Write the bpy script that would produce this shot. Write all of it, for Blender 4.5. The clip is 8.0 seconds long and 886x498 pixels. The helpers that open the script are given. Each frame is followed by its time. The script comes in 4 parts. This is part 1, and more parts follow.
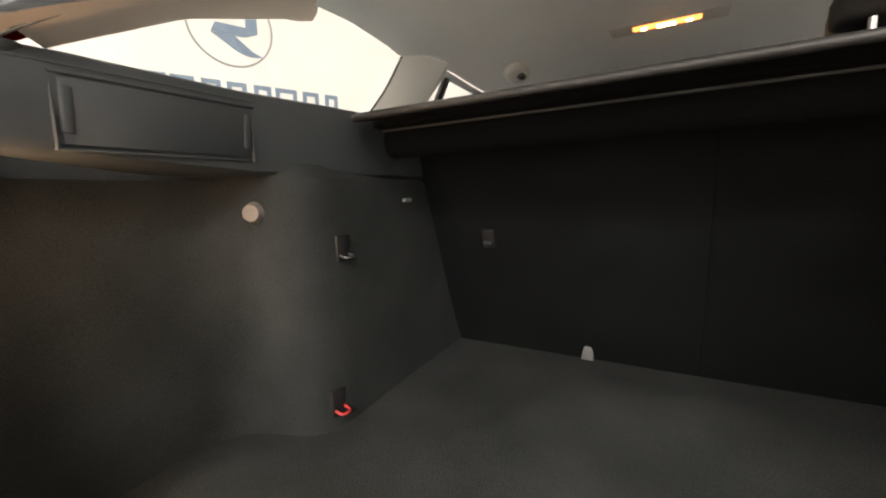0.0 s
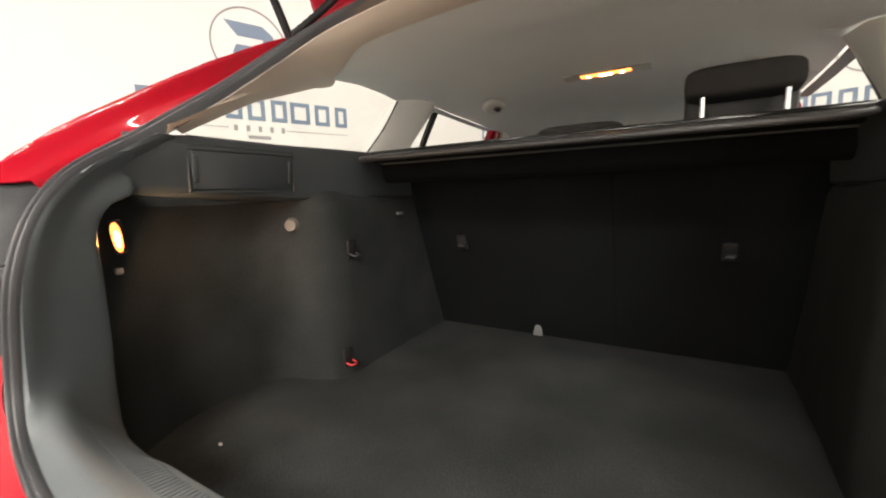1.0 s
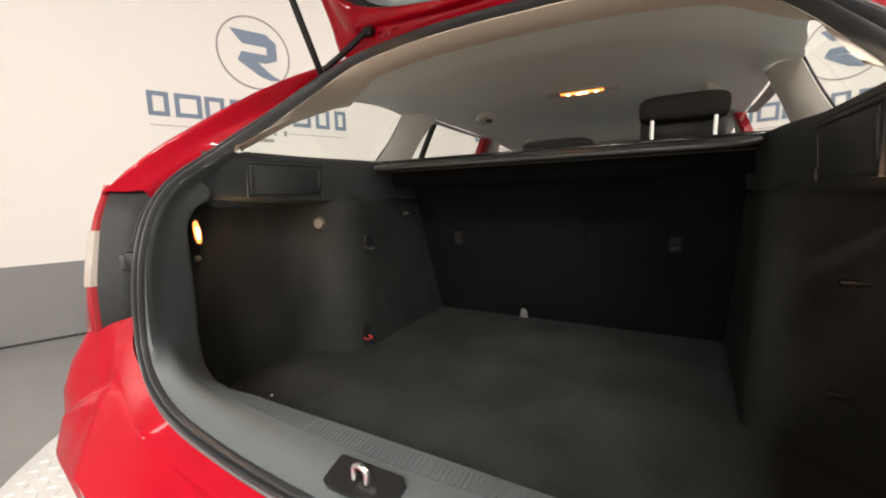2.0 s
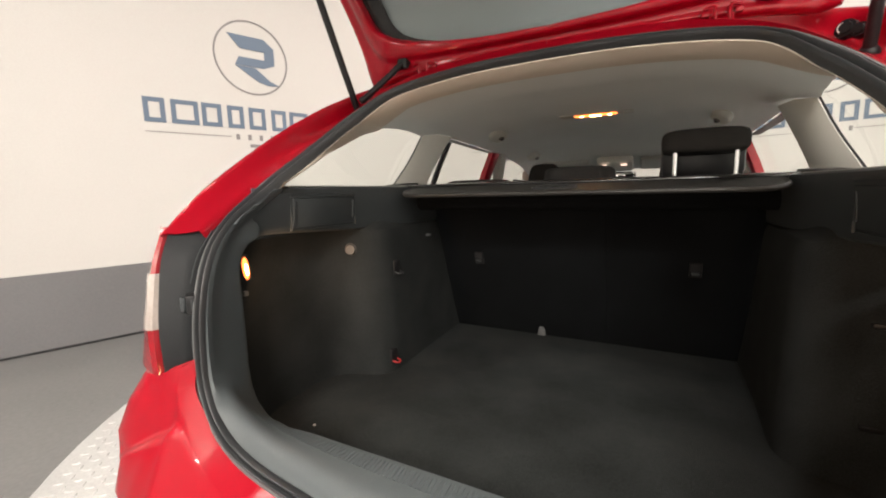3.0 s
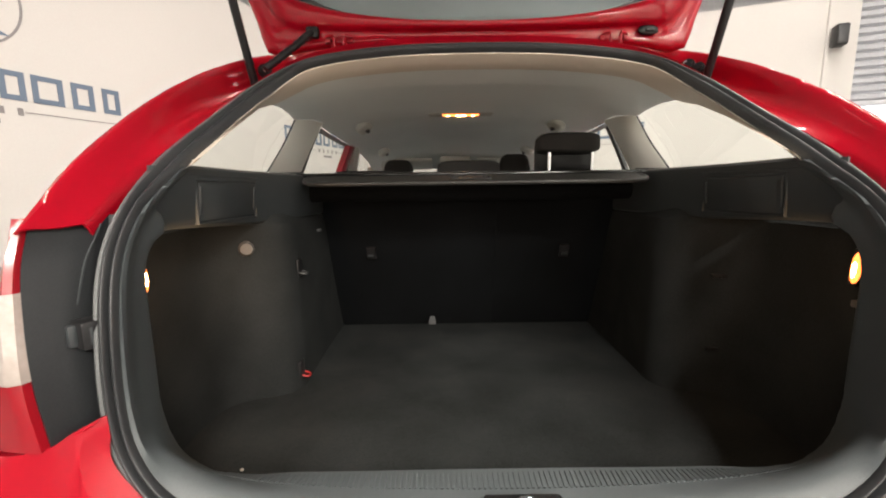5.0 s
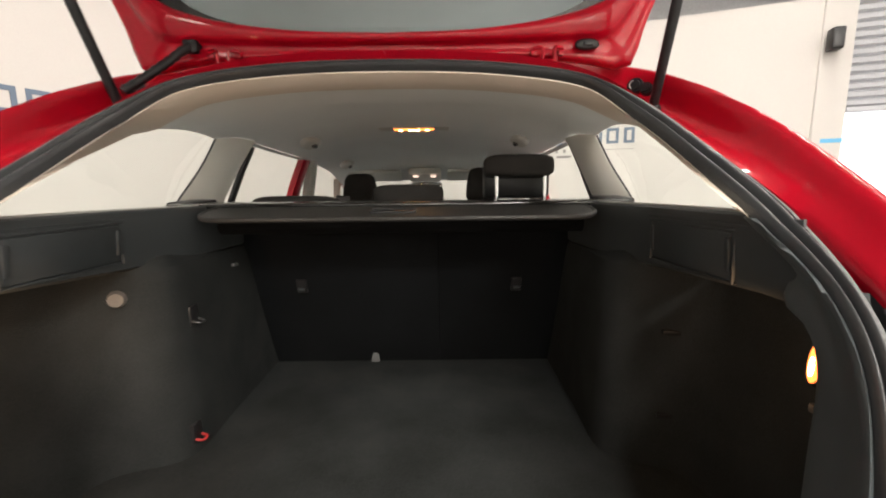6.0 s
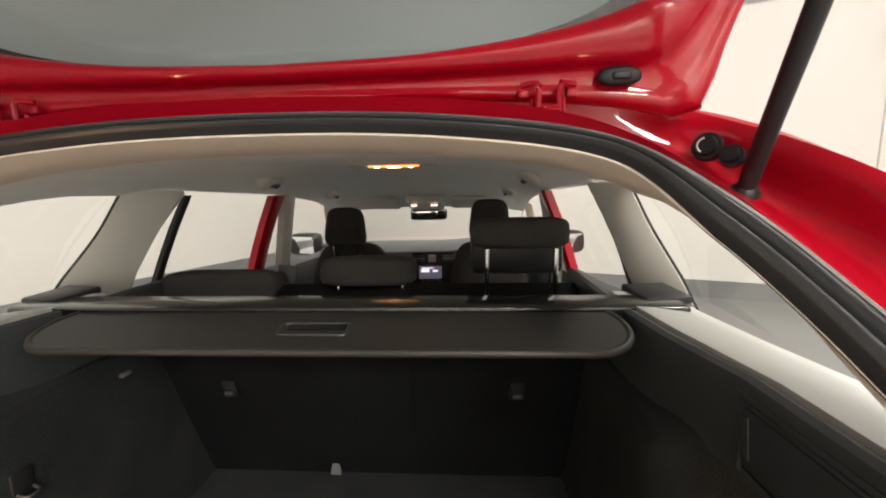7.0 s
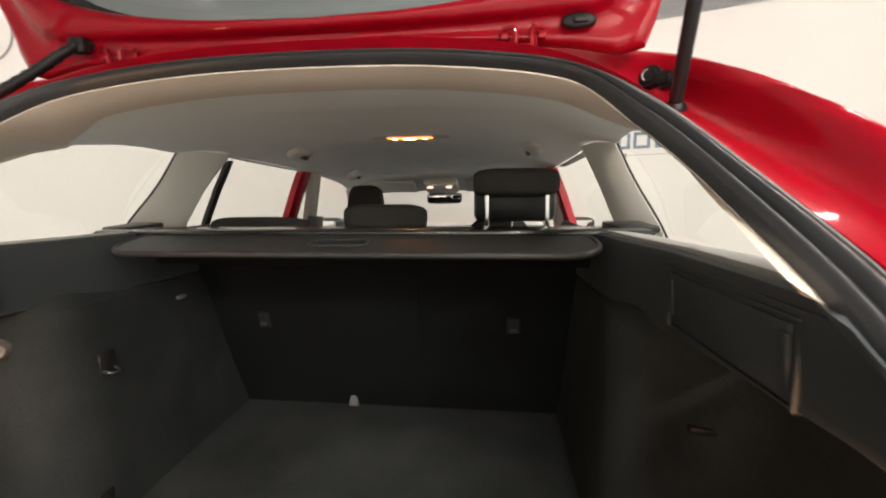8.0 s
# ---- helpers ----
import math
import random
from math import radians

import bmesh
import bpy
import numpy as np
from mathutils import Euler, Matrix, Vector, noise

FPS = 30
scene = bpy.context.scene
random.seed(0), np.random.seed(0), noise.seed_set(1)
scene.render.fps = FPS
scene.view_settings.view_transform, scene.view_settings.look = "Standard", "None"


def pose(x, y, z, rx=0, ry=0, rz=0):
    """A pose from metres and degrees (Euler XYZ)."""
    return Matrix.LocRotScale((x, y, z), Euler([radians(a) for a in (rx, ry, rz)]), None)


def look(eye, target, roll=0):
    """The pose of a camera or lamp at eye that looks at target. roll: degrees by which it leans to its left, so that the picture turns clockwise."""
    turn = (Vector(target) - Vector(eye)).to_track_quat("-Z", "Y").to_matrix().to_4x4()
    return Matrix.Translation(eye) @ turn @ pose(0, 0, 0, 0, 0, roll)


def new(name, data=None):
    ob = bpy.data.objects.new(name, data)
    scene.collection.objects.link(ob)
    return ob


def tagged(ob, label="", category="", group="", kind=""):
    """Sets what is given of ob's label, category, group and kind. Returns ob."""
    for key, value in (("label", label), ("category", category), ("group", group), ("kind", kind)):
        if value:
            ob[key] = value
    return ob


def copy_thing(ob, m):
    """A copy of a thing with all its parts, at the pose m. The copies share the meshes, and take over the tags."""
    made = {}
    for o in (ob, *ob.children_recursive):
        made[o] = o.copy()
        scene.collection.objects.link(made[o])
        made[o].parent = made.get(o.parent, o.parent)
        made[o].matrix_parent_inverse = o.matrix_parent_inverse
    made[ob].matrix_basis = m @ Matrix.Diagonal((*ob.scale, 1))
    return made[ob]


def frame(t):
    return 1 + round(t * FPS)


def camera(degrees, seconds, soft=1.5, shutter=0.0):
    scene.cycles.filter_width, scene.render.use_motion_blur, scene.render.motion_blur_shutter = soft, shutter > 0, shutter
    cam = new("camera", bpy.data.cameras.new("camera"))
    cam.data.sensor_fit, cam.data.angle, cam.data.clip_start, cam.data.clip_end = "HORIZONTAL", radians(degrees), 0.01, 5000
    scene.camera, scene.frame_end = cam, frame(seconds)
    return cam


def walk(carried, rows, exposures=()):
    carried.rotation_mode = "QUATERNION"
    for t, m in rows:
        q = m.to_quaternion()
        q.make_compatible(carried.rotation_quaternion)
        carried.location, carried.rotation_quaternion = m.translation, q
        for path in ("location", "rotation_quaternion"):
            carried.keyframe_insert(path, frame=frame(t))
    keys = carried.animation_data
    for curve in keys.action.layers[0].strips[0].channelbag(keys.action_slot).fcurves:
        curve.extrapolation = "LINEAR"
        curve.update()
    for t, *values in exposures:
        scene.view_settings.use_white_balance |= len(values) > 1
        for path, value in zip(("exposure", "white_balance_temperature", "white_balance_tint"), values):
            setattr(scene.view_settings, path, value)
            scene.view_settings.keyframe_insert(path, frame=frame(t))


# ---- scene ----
cam = camera(95.0, 8.0, soft=2.0, shutter=0.3)
PATH = [
    (0, (0.038, 0.001, 0.947), (-0.945, 1.722, 0.681), -1.8),
    (0.5, (0.1, -0.086, 0.973), (-0.893, 1.63, 0.709), -1.7),
    (1, (0.254, -0.233, 0.988), (-0.758, 1.472, 0.726), -1.7),
    (1.2, (0.288, -0.281, 0.992), (-0.714, 1.43, 0.728), -1.6),
    (2.3, (0.344, -0.481, 1.016), (-0.63, 1.243, 0.74), -1.6),
    (2.5, (0.328, -0.504, 1.056), (-0.639, 1.223, 0.771), -1.5),
    (3, (0.233, -0.509, 1.091), (-0.682, 1.247, 0.812), -1.4),
    (3.5, (0.119, -0.471, 1.064), (-0.639, 1.358, 0.781), -1.2),
    (4, (0.007, -0.527, 1.047), (-0.418, 1.407, 0.764), -1.0),
    (4.5, (-0.091, -0.553, 1.051), (-0.178, 1.424, 0.758), -0.6),
    (4.7, (-0.1, -0.56, 1.053), (-0.121, 1.418, 0.759), -0.6),
    (5.8, (0.049, -0.45, 1.137), (0.07, 1.528, 0.839), -0.8),
    (6, (0.112, -0.393, 1.15), (0.115, 1.585, 0.855), -0.6),
    (6.5, (0.187, -0.178, 1.164), (0.118, 1.799, 0.868), -0.7),
    (7, (0.239, -0.005, 1.317), (0.118, 1.969, 1.021), -1.1),
    (7.5, (0.243, 0.001, 1.261), (0.071, 1.974, 0.982), -0.7),
    (8, (0.282, -0.159, 1.191), (0.065, 1.811, 0.92), -0.6),
]
EXPOSURES = [(0.0, 0.98), (0.5, 1.0), (1.2, 0.75), (2.3, 0.42), (4.5, 0.465), (6.5, 0.535), (8.0, 0.535)]
walk(cam, [(t, look(eye, target, roll)) for t, eye, target, roll in PATH], EXPOSURES)

# ---- world and lights ----
world = bpy.data.worlds.new("world")
scene.world = world
world.use_nodes = True
world.node_tree.nodes["Background"].inputs[0].default_value = (0.75, 0.8, 0.9, 1)
world.node_tree.nodes["Background"].inputs[1].default_value = 0.25

TURN = -20.8  # the room stands askew to the car
ROOM = pose(0, 0, 0, 0, 0, TURN)
CEILING = 4.6


def strip_light(a, b, length, along, watts):
    """A long tube light under the ceiling, given in the room's own axes."""
    data = bpy.data.lights.new("strip_light", "AREA")
    data.shape, data.size, data.size_y = "RECTANGLE", length, 0.16
    data.energy, data.color = watts, (1.0, 0.925, 0.84)
    ob = new("strip_light", data)
    ob.matrix_world = ROOM @ pose(a, b, CEILING - 0.22, 0, 0, 90 if along else 0)
    return ob


for a, row in ((-1.0, (14, 60, 64, 78)), (2.2, (375, 96, 56, 50)), (4.8, (410, 88, 24, 15))):
    for b, watts in zip((-4.4, -1.6, 1.8, 3.6), row):
        strip_light(a, b, 2.4, True, watts)


def boot_light(sx, watts):
    """The small lamp behind the amber lens in the boot side."""
    data = bpy.data.lights.new("boot_light", "AREA")
    data.shape, data.size, data.size_y = "RECTANGLE", 0.018, 0.04
    data.energy, data.color = watts, (1.0, 0.6, 0.32)
    ob = new("boot_light", data)
    ob.matrix_world = look((sx * 0.546, 0.079, 0.933), (sx * 0.35, 0.42, 0.82))
    return ob


boot_light(-1, 0.6)
boot_light(1, 0.22)


# ---- materials ----
def shader(name, colour, rough=0.5, metal=0.0, coat=0.0, specular=0.5):
    m = bpy.data.materials.new(name)
    m.use_nodes = True
    b = m.node_tree.nodes["Principled BSDF"]
    b.inputs["Base Color"].default_value = (*colour, 1)
    b.inputs["Roughness"].default_value = rough
    b.inputs["Metallic"].default_value = metal
    b.inputs["Coat Weight"].default_value = coat
    b.inputs["Coat Roughness"].default_value = 0.055
    b.inputs["Specular IOR Level"].default_value = specular
    return m


def vary(m, colour, other, scale=8.0, fine=120.0, bump=0.15, depth=0.002, stretch=(1, 1, 1), mix=0.5):
    """Two scales of mottling in the colour and a fine relief."""
    t = m.node_tree
    b = t.nodes["Principled BSDF"]
    at = t.nodes.new("ShaderNodeTexCoord")
    mp = t.nodes.new("ShaderNodeMapping")
    mp.inputs["Scale"].default_value = stretch
    t.links.new(at.outputs["Object"], mp.inputs[0])
    n1 = t.nodes.new("ShaderNodeTexNoise")
    n1.inputs["Scale"].default_value, n1.inputs["Detail"].default_value = scale, 5
    n2 = t.nodes.new("ShaderNodeTexNoise")
    n2.inputs["Scale"].default_value, n2.inputs["Detail"].default_value = fine, 3
    for n in (n1, n2):
        t.links.new(mp.outputs[0], n.inputs["Vector"])
    mx = t.nodes.new("ShaderNodeMath")
    mx.operation = "MULTIPLY_ADD"
    t.links.new(n2.outputs[0], mx.inputs[0])
    mx.inputs[1].default_value = mix
    half = t.nodes.new("ShaderNodeMath")
    half.operation = "MULTIPLY"
    half.inputs[1].default_value = 1 - mix
    t.links.new(n1.outputs[0], half.inputs[0])
    t.links.new(half.outputs[0], mx.inputs[2])
    ramp = t.nodes.new("ShaderNodeValToRGB")
    ramp.color_ramp.elements[0].position, ramp.color_ramp.elements[0].color = 0.35, (*colour, 1)
    ramp.color_ramp.elements[1].position, ramp.color_ramp.elements[1].color = 0.65, (*other, 1)
    t.links.new(mx.outputs[0], ramp.inputs[0])
    t.links.new(ramp.outputs[0], b.inputs["Base Color"])
    bp = t.nodes.new("ShaderNodeBump")
    bp.inputs["Strength"].default_value, bp.inputs["Distance"].default_value = bump, depth
    t.links.new(n2.outputs[0], bp.inputs["Height"])
    t.links.new(bp.outputs[0], b.inputs["Normal"])
    return m


def glow(name, colour, strength, base=(0.8, 0.8, 0.8)):
    m = shader(name, base, 0.3)
    b = m.node_tree.nodes["Principled BSDF"]
    b.inputs["Emission Color"].default_value = (*colour, 1)
    b.inputs["Emission Strength"].default_value = strength
    return m


def pane(name, tint, gloss=1.0, room_sheen=None):
    """A thin sheet of glass: tinted see-through with a Fresnel gloss, and a diffuse grey film in place of the room's
    blurred reflection.
    """
    m = bpy.data.materials.new(name)
    m.use_nodes = True
    t = m.node_tree
    t.nodes.clear()
    out = t.nodes.new("ShaderNodeOutputMaterial")
    mix = t.nodes.new("ShaderNodeMixShader")
    tr = t.nodes.new("ShaderNodeBsdfTransparent")
    tr.inputs[0].default_value = (*tint, 1)
    gl = t.nodes.new("ShaderNodeBsdfGlossy")
    gl.inputs["Roughness"].default_value = 0.02
    fr = t.nodes.new("ShaderNodeFresnel")
    fr.inputs[0].default_value = 1.45
    k = t.nodes.new("ShaderNodeMath")
    k.operation = "MULTIPLY"
    k.inputs[1].default_value = gloss
    t.links.new(fr.outputs[0], k.inputs[0])
    t.links.new(k.outputs[0], mix.inputs[0])
    if room_sheen:
        film = t.nodes.new("ShaderNodeBsdfDiffuse")
        film.inputs[0].default_value = (*room_sheen, 1)
        veil = t.nodes.new("ShaderNodeMixShader")
        veil.inputs[0].default_value = 0.9
        t.links.new(tr.outputs[0], veil.inputs[1])
        t.links.new(film.outputs[0], veil.inputs[2])
        t.links.new(veil.outputs[0], mix.inputs[1])
    else:
        t.links.new(tr.outputs[0], mix.inputs[1])
    t.links.new(gl.outputs[0], mix.inputs[2])
    t.links.new(mix.outputs[0], out.inputs[0])
    return m


RED = vary(shader("red_paint", (0.55, 0.004, 0.02), 0.4, 0.0, 0.65, 0.08), (0.31, 0.0011, 0.01), (0.345, 0.0014, 0.012), 3, 900, 0.02, 0.0004)
PLASTIC = vary(shader("grey_plastic", (0.1, 0.105, 0.11), 0.5), (0.06, 0.07, 0.074), (0.076, 0.088, 0.093), 5, 600, 0.25, 0.0008)
BLACK = vary(shader("black_plastic", (0.012, 0.012, 0.013), 0.4, specular=0.3), (0.01, 0.01, 0.011), (0.018, 0.018, 0.019), 9, 500, 0.15, 0.0006)
SHELF = vary(shader("pale_grey_plastic", (0.3, 0.3, 0.29), 0.5), (0.33, 0.34, 0.32), (0.38, 0.39, 0.37), 5, 500, 0.15, 0.0006)
PANEL = vary(shader("charcoal_plastic", (0.05, 0.055, 0.058), 0.5), (0.03, 0.035, 0.038), (0.042, 0.048, 0.051), 5, 600, 0.3, 0.0008)
RECESS = vary(shader("dark_recess_plastic", (0.022, 0.024, 0.026), 0.5, specular=0.3), (0.012, 0.0135, 0.015), (0.019, 0.021, 0.023), 7, 400, 0.2, 0.0008)
READ = glow("reading_lamp", (1.0, 0.7, 0.55), 1.2)
UI = glow("screen_marks", (0.85, 0.75, 0.95), 0.9, (0.05, 0.05, 0.05))
STONE = vary(shader("stone_grey_trim", (0.62, 0.61, 0.56), 0.6), (0.6, 0.6, 0.55), (0.66, 0.65, 0.6), 4, 500, 0.2, 0.0006)
CAP = vary(shader("brown_grey_plastic", (0.2, 0.185, 0.165), 0.6), (0.11, 0.1, 0.09), (0.15, 0.135, 0.12), 30, 300)
VINYL = vary(shader("dark_vinyl", (0.03, 0.03, 0.03), 0.46, specular=0.4), (0.02, 0.02, 0.0195), (0.03, 0.029, 0.028), 6, 500, 0.3, 0.001)
GLOSS = vary(shader("glossy_black", (0.012, 0.012, 0.012), 0.16), (0.008, 0.008, 0.008), (0.016, 0.016, 0.016), 8, 400, 0.05, 0.0004)
RUBBER = vary(shader("seal_rubber", (0.025, 0.027, 0.029), 0.34), (0.022, 0.024, 0.026), (0.034, 0.036, 0.038), 12, 300, 0.12, 0.0006)
CARPET = vary(shader("boot_carpet", (0.02, 0.02, 0.019), 0.95, specular=0.15), (0.012, 0.0137, 0.014), (0.034, 0.0375, 0.0375), 6, 420, 0.8, 0.003)
# Black carpet, made bluer and darker to carry the boot's deep shade.
SEATBACK_SHADE = vary(shader("shaded_seat_back_carpet", (0.012, 0.012, 0.012), 0.95, specular=0.12), (0.003, 0.0036, 0.0042), (0.007, 0.0081, 0.0092), 5, 420, 0.7, 0.003)
CLOTH = vary(shader("seat_cloth", (0.03, 0.028, 0.027), 0.9, specular=0.2), (0.022, 0.021, 0.02), (0.042, 0.04, 0.039), 10, 500, 0.6, 0.002)
BEIGE = vary(shader("beige_trim", (0.52, 0.48, 0.42), 0.6), (0.66, 0.585, 0.49), (0.71, 0.635, 0.54), 4, 500, 0.15, 0.0006)
LINER = vary(shader("roof_lining", (0.4, 0.39, 0.36), 0.9, specular=0.2), (0.78, 0.81, 0.79), (0.83, 0.86, 0.84), 5, 700, 0.3, 0.001)
CHROME = shader("chrome", (0.8, 0.8, 0.82), 0.12, 1.0)
STEEL = vary(shader("dull_steel", (0.35, 0.35, 0.35), 0.4, 0.9), (0.3, 0.3, 0.3), (0.4, 0.4, 0.4), 30, 300)
WHITE = vary(shader("white_plastic", (0.5, 0.48, 0.45), 0.6), (0.46, 0.44, 0.41), (0.54, 0.52, 0.49), 30, 300)
GLASS = pane("side_glass", (0.94, 0.985, 0.96), 0.08)
# The last grey is painted on for the bright room mirrored in this pane.
DARK_GLASS = pane("tailgate_glass", (0.15, 0.17, 0.165), 0.1, (0.25, 0.29, 0.297))
# Black of the glass border, and of the plates standing in for shaded hollows.
FRIT_AND_WELL = shader("glass_border_and_wells", (0.01, 0.01, 0.01), 0.25)
LENS_RED = shader("red_lens", (0.26, 0.004, 0.011), 0.2, 0.0, 0.35)
LENS_WHITE = vary(shader("white_lens", (0.5, 0.45, 0.42), 0.15, 0.0, 1.0), (0.3, 0.26, 0.235), (0.38, 0.33, 0.3), 20, 120, 0.2, 0.001)
WALL = vary(shader("white_wall_paint", (0.78, 0.77, 0.75), 0.75, specular=0.3), (0.52, 0.506, 0.484), (0.55, 0.536, 0.513), 0.7, 90, 0.06, 0.0008)
DADO = vary(shader("grey_dado_paint", (0.17, 0.17, 0.175), 0.55), (0.13, 0.13, 0.133), (0.15, 0.15, 0.154), 1.2, 60, 0.08, 0.001)
FLOOR = vary(shader("grey_floor_paint", (0.2, 0.2, 0.2), 0.45), (0.14, 0.14, 0.14), (0.18, 0.178, 0.176), 1.6, 45, 0.1, 0.001)
PLATE = vary(shader("chequer_plate", (0.55, 0.55, 0.55), 0.5, 0.35), (0.48, 0.48, 0.48), (0.62, 0.62, 0.61), 3, 80, 0.1, 0.001)
LIP = vary(shader("grey_lip", (0.12, 0.125, 0.125), 0.5), (0.1, 0.105, 0.107), (0.14, 0.146, 0.147), 12, 300)
SIGN = shader("sign_blue_grey", (0.11, 0.15, 0.21), 0.6)
SIGN_GREY = shader("sign_grey", (0.2, 0.19, 0.19), 0.6)
ROOF_SHEET = vary(shader("ceiling_sheet", (0.3, 0.3, 0.3), 0.8), (0.4, 0.4, 0.4), (0.48, 0.48, 0.48), 1, 30)
SHUTTER = vary(shader("shutter_steel", (0.4, 0.41, 0.44), 0.45, 0.2), (0.36, 0.37, 0.4), (0.44, 0.45, 0.48), 2, 60)
AMBER = glow("amber_lamp", (1.0, 0.2, 0.035), 3.0, (0.8, 0.5, 0.3))
WARM = glow("warm_lamp", (1.0, 0.5, 0.16), 130.0, (0.8, 0.6, 0.4))
FILAMENT = glow("roof_bulb", (1.0, 0.5, 0.16), 26.0, (0.8, 0.6, 0.4))
DAY = glow("daylight_outside", (0.95, 0.97, 1.0), 2.2)
SCREEN = glow("lit_screen", (0.5, 0.45, 0.6), 0.12, (0.05, 0.05, 0.05))
TAPE = shader("blue_tape", (0.12, 0.4, 0.65), 0.6)
MIRROR = shader("mirror_glass", (0.85, 0.85, 0.85), 0.02, 1.0)
HOOK_RED = shader("red_plastic", (0.35, 0.025, 0.025), 0.5)


# ---- builders ----
V = Vector


def rs(nodes, n, closed=False):
    """A smooth curve through the nodes, as n even steps."""
    p = [V(q) for q in nodes]
    k = len(p)
    pts = []
    spans = k if closed else k - 1
    for i in range(spans):
        if closed:
            a, b, c, d = p[(i - 1) % k], p[i], p[(i + 1) % k], p[(i + 2) % k]
        else:
            b, c = p[i], p[i + 1]
            a = p[i - 1] if i else b * 2 - c
            d = p[i + 2] if i + 2 < k else c * 2 - b
        for j in range(16):
            s = j / 16
            pts.append(0.5 * (2 * b + (c - a) * s + (2 * a - 5 * b + 4 * c - d) * s * s + (3 * b - a - 3 * c + d) * s**3))
    pts.append(p[0].copy() if closed else p[-1].copy())
    far = [0.0]
    for a, b in zip(pts, pts[1:]):
        far.append(far[-1] + (b - a).length)
    out = []
    j = 0
    m = n if closed else n - 1
    for i in range(n):
        want = far[-1] * i / m
        while j < len(far) - 2 and far[j + 1] < want:
            j += 1
        f = (want - far[j]) / max(far[j + 1] - far[j], 1e-9)
        out.append(pts[j].lerp(pts[j + 1], min(max(f, 0), 1)))
    return out


def flip(pts):
    return [V((-p[0], p[1], p[2])) for p in pts]


def part(name, bm, mat, parent=None, label="", smooth=True):
    me = bpy.data.meshes.new(name)
    bmesh.ops.recalc_face_normals(bm, faces=bm.faces)
    bm.to_mesh(me)
    bm.free()
    if smooth:
        me.polygons.foreach_set("use_smooth", [True] * len(me.polygons))
        me.set_sharp_from_angle(angle=radians(38))
    me.materials.append(mat)
    ob = new(name, me)
    if parent:
        ob.parent = parent
        top = parent
        while top.parent:
            top = top.parent
        ob.matrix_parent_inverse = top.matrix_basis.inverted() if parent == top else Matrix.Identity(4)
    if label:
        ob["label"] = label
    return ob


def thing(name, label, category, at=(0, 0, 0), group="", kind=""):
    ob = new(name)
    ob.location = at
    return tagged(ob, label, category, group, kind)


def loft(rows, thick=0.0, closed=False):
    bm = bmesh.new()
    vs = [[bm.verts.new(p) for p in r] for r in rows]
    n = len(vs[0])
    for a, b in zip(vs, vs[1:]):
        for i in range(n if closed else n - 1):
            j = (i + 1) % n
            bm.faces.new((a[i], a[j], b[j], b[i]))
    if thick:
        # a second skin behind the first, joined along the open edges
        bmesh.ops.recalc_face_normals(bm, faces=bm.faces)
        bm.normal_update()
        verts, faces = bm.verts[:], bm.faces[:]
        rim = [e for e in bm.edges if e.is_boundary]
        twin = {v: bm.verts.new(v.co - v.normal * thick) for v in verts}
        for f in faces:
            bm.faces.new([twin[v] for v in reversed(f.verts)])
        for e in rim:
            a, b = e.verts
            bm.faces.new((a, b, twin[b], twin[a]))
    return bm


def rbox(bm, size, m, bevel=0.004, seg=2):
    """Adds a box with rounded edges."""
    r = bmesh.ops.create_cube(bm, size=1, matrix=m @ Matrix.Diagonal((*size, 1)))
    if bevel:
        edges = list({e for v in r["verts"] for e in v.link_edges})
        bmesh.ops.bevel(bm, geom=edges, offset=bevel, segments=seg, affect="EDGES", profile=0.5)
    return bm


def box(size, at, bevel=0.004, rot=(0, 0, 0), seg=2):
    return rbox(bmesh.new(), size, pose(*at, *rot), bevel, seg)


def tube(bm, path, r, n=10, caps=True):
    """Adds a round bar along a path; r may be a list."""
    path = [V(p) for p in path]
    rr = r if isinstance(r, (list, tuple)) else [r] * len(path)
    up = V((0.013, 0.02, 1))
    rings = []
    for i, p in enumerate(path):
        t = (path[min(i + 1, len(path) - 1)] - path[max(i - 1, 0)]).normalized()
        if abs(t.dot(up.normalized())) > 0.95:
            up = V((0, 1, 0.02))
        u = t.cross(up).normalized()
        w = u.cross(t)
        rings.append([bm.verts.new(p + rr[i] * (math.cos(a) * u + math.sin(a) * w)) for a in [2 * math.pi * k / n for k in range(n)]])
    for a, b in zip(rings, rings[1:]):
        for k in range(n):
            bm.faces.new((a[k], a[(k + 1) % n], b[(k + 1) % n], b[k]))
    if caps:
        bm.faces.new(rings[0])
        bm.faces.new(rings[-1])
    return bm


def pad(size, at, rot=(0, 0, 0), power=4.0, n=20, m=12, taper=0.0):
    """A stuffed cushion: a rounded box, narrower towards the top by taper."""
    bm = bmesh.new()
    mat = pose(*at, *rot)
    rows = []

    def pw(v):
        return math.copysign(abs(v) ** (2 / power), v)

    for j in range(1, m):
        b = -math.pi / 2 + math.pi * j / m
        row = []
        for i in range(n):
            a = 2 * math.pi * i / n
            x, y, z = pw(math.cos(b)) * pw(math.cos(a)), pw(math.cos(b)) * pw(math.sin(a)), pw(math.sin(b))
            x *= 1 - taper * (z + 1) / 2
            row.append(bm.verts.new(mat @ V((x * size[0] / 2, y * size[1] / 2, z * size[2] / 2))))
        rows.append(row)
    for a, b in zip(rows, rows[1:]):
        for i in range(n):
            bm.faces.new((a[i], a[(i + 1) % n], b[(i + 1) % n], b[i]))
    bm.faces.new(rows[0])
    bm.faces.new(rows[-1])
    return bm


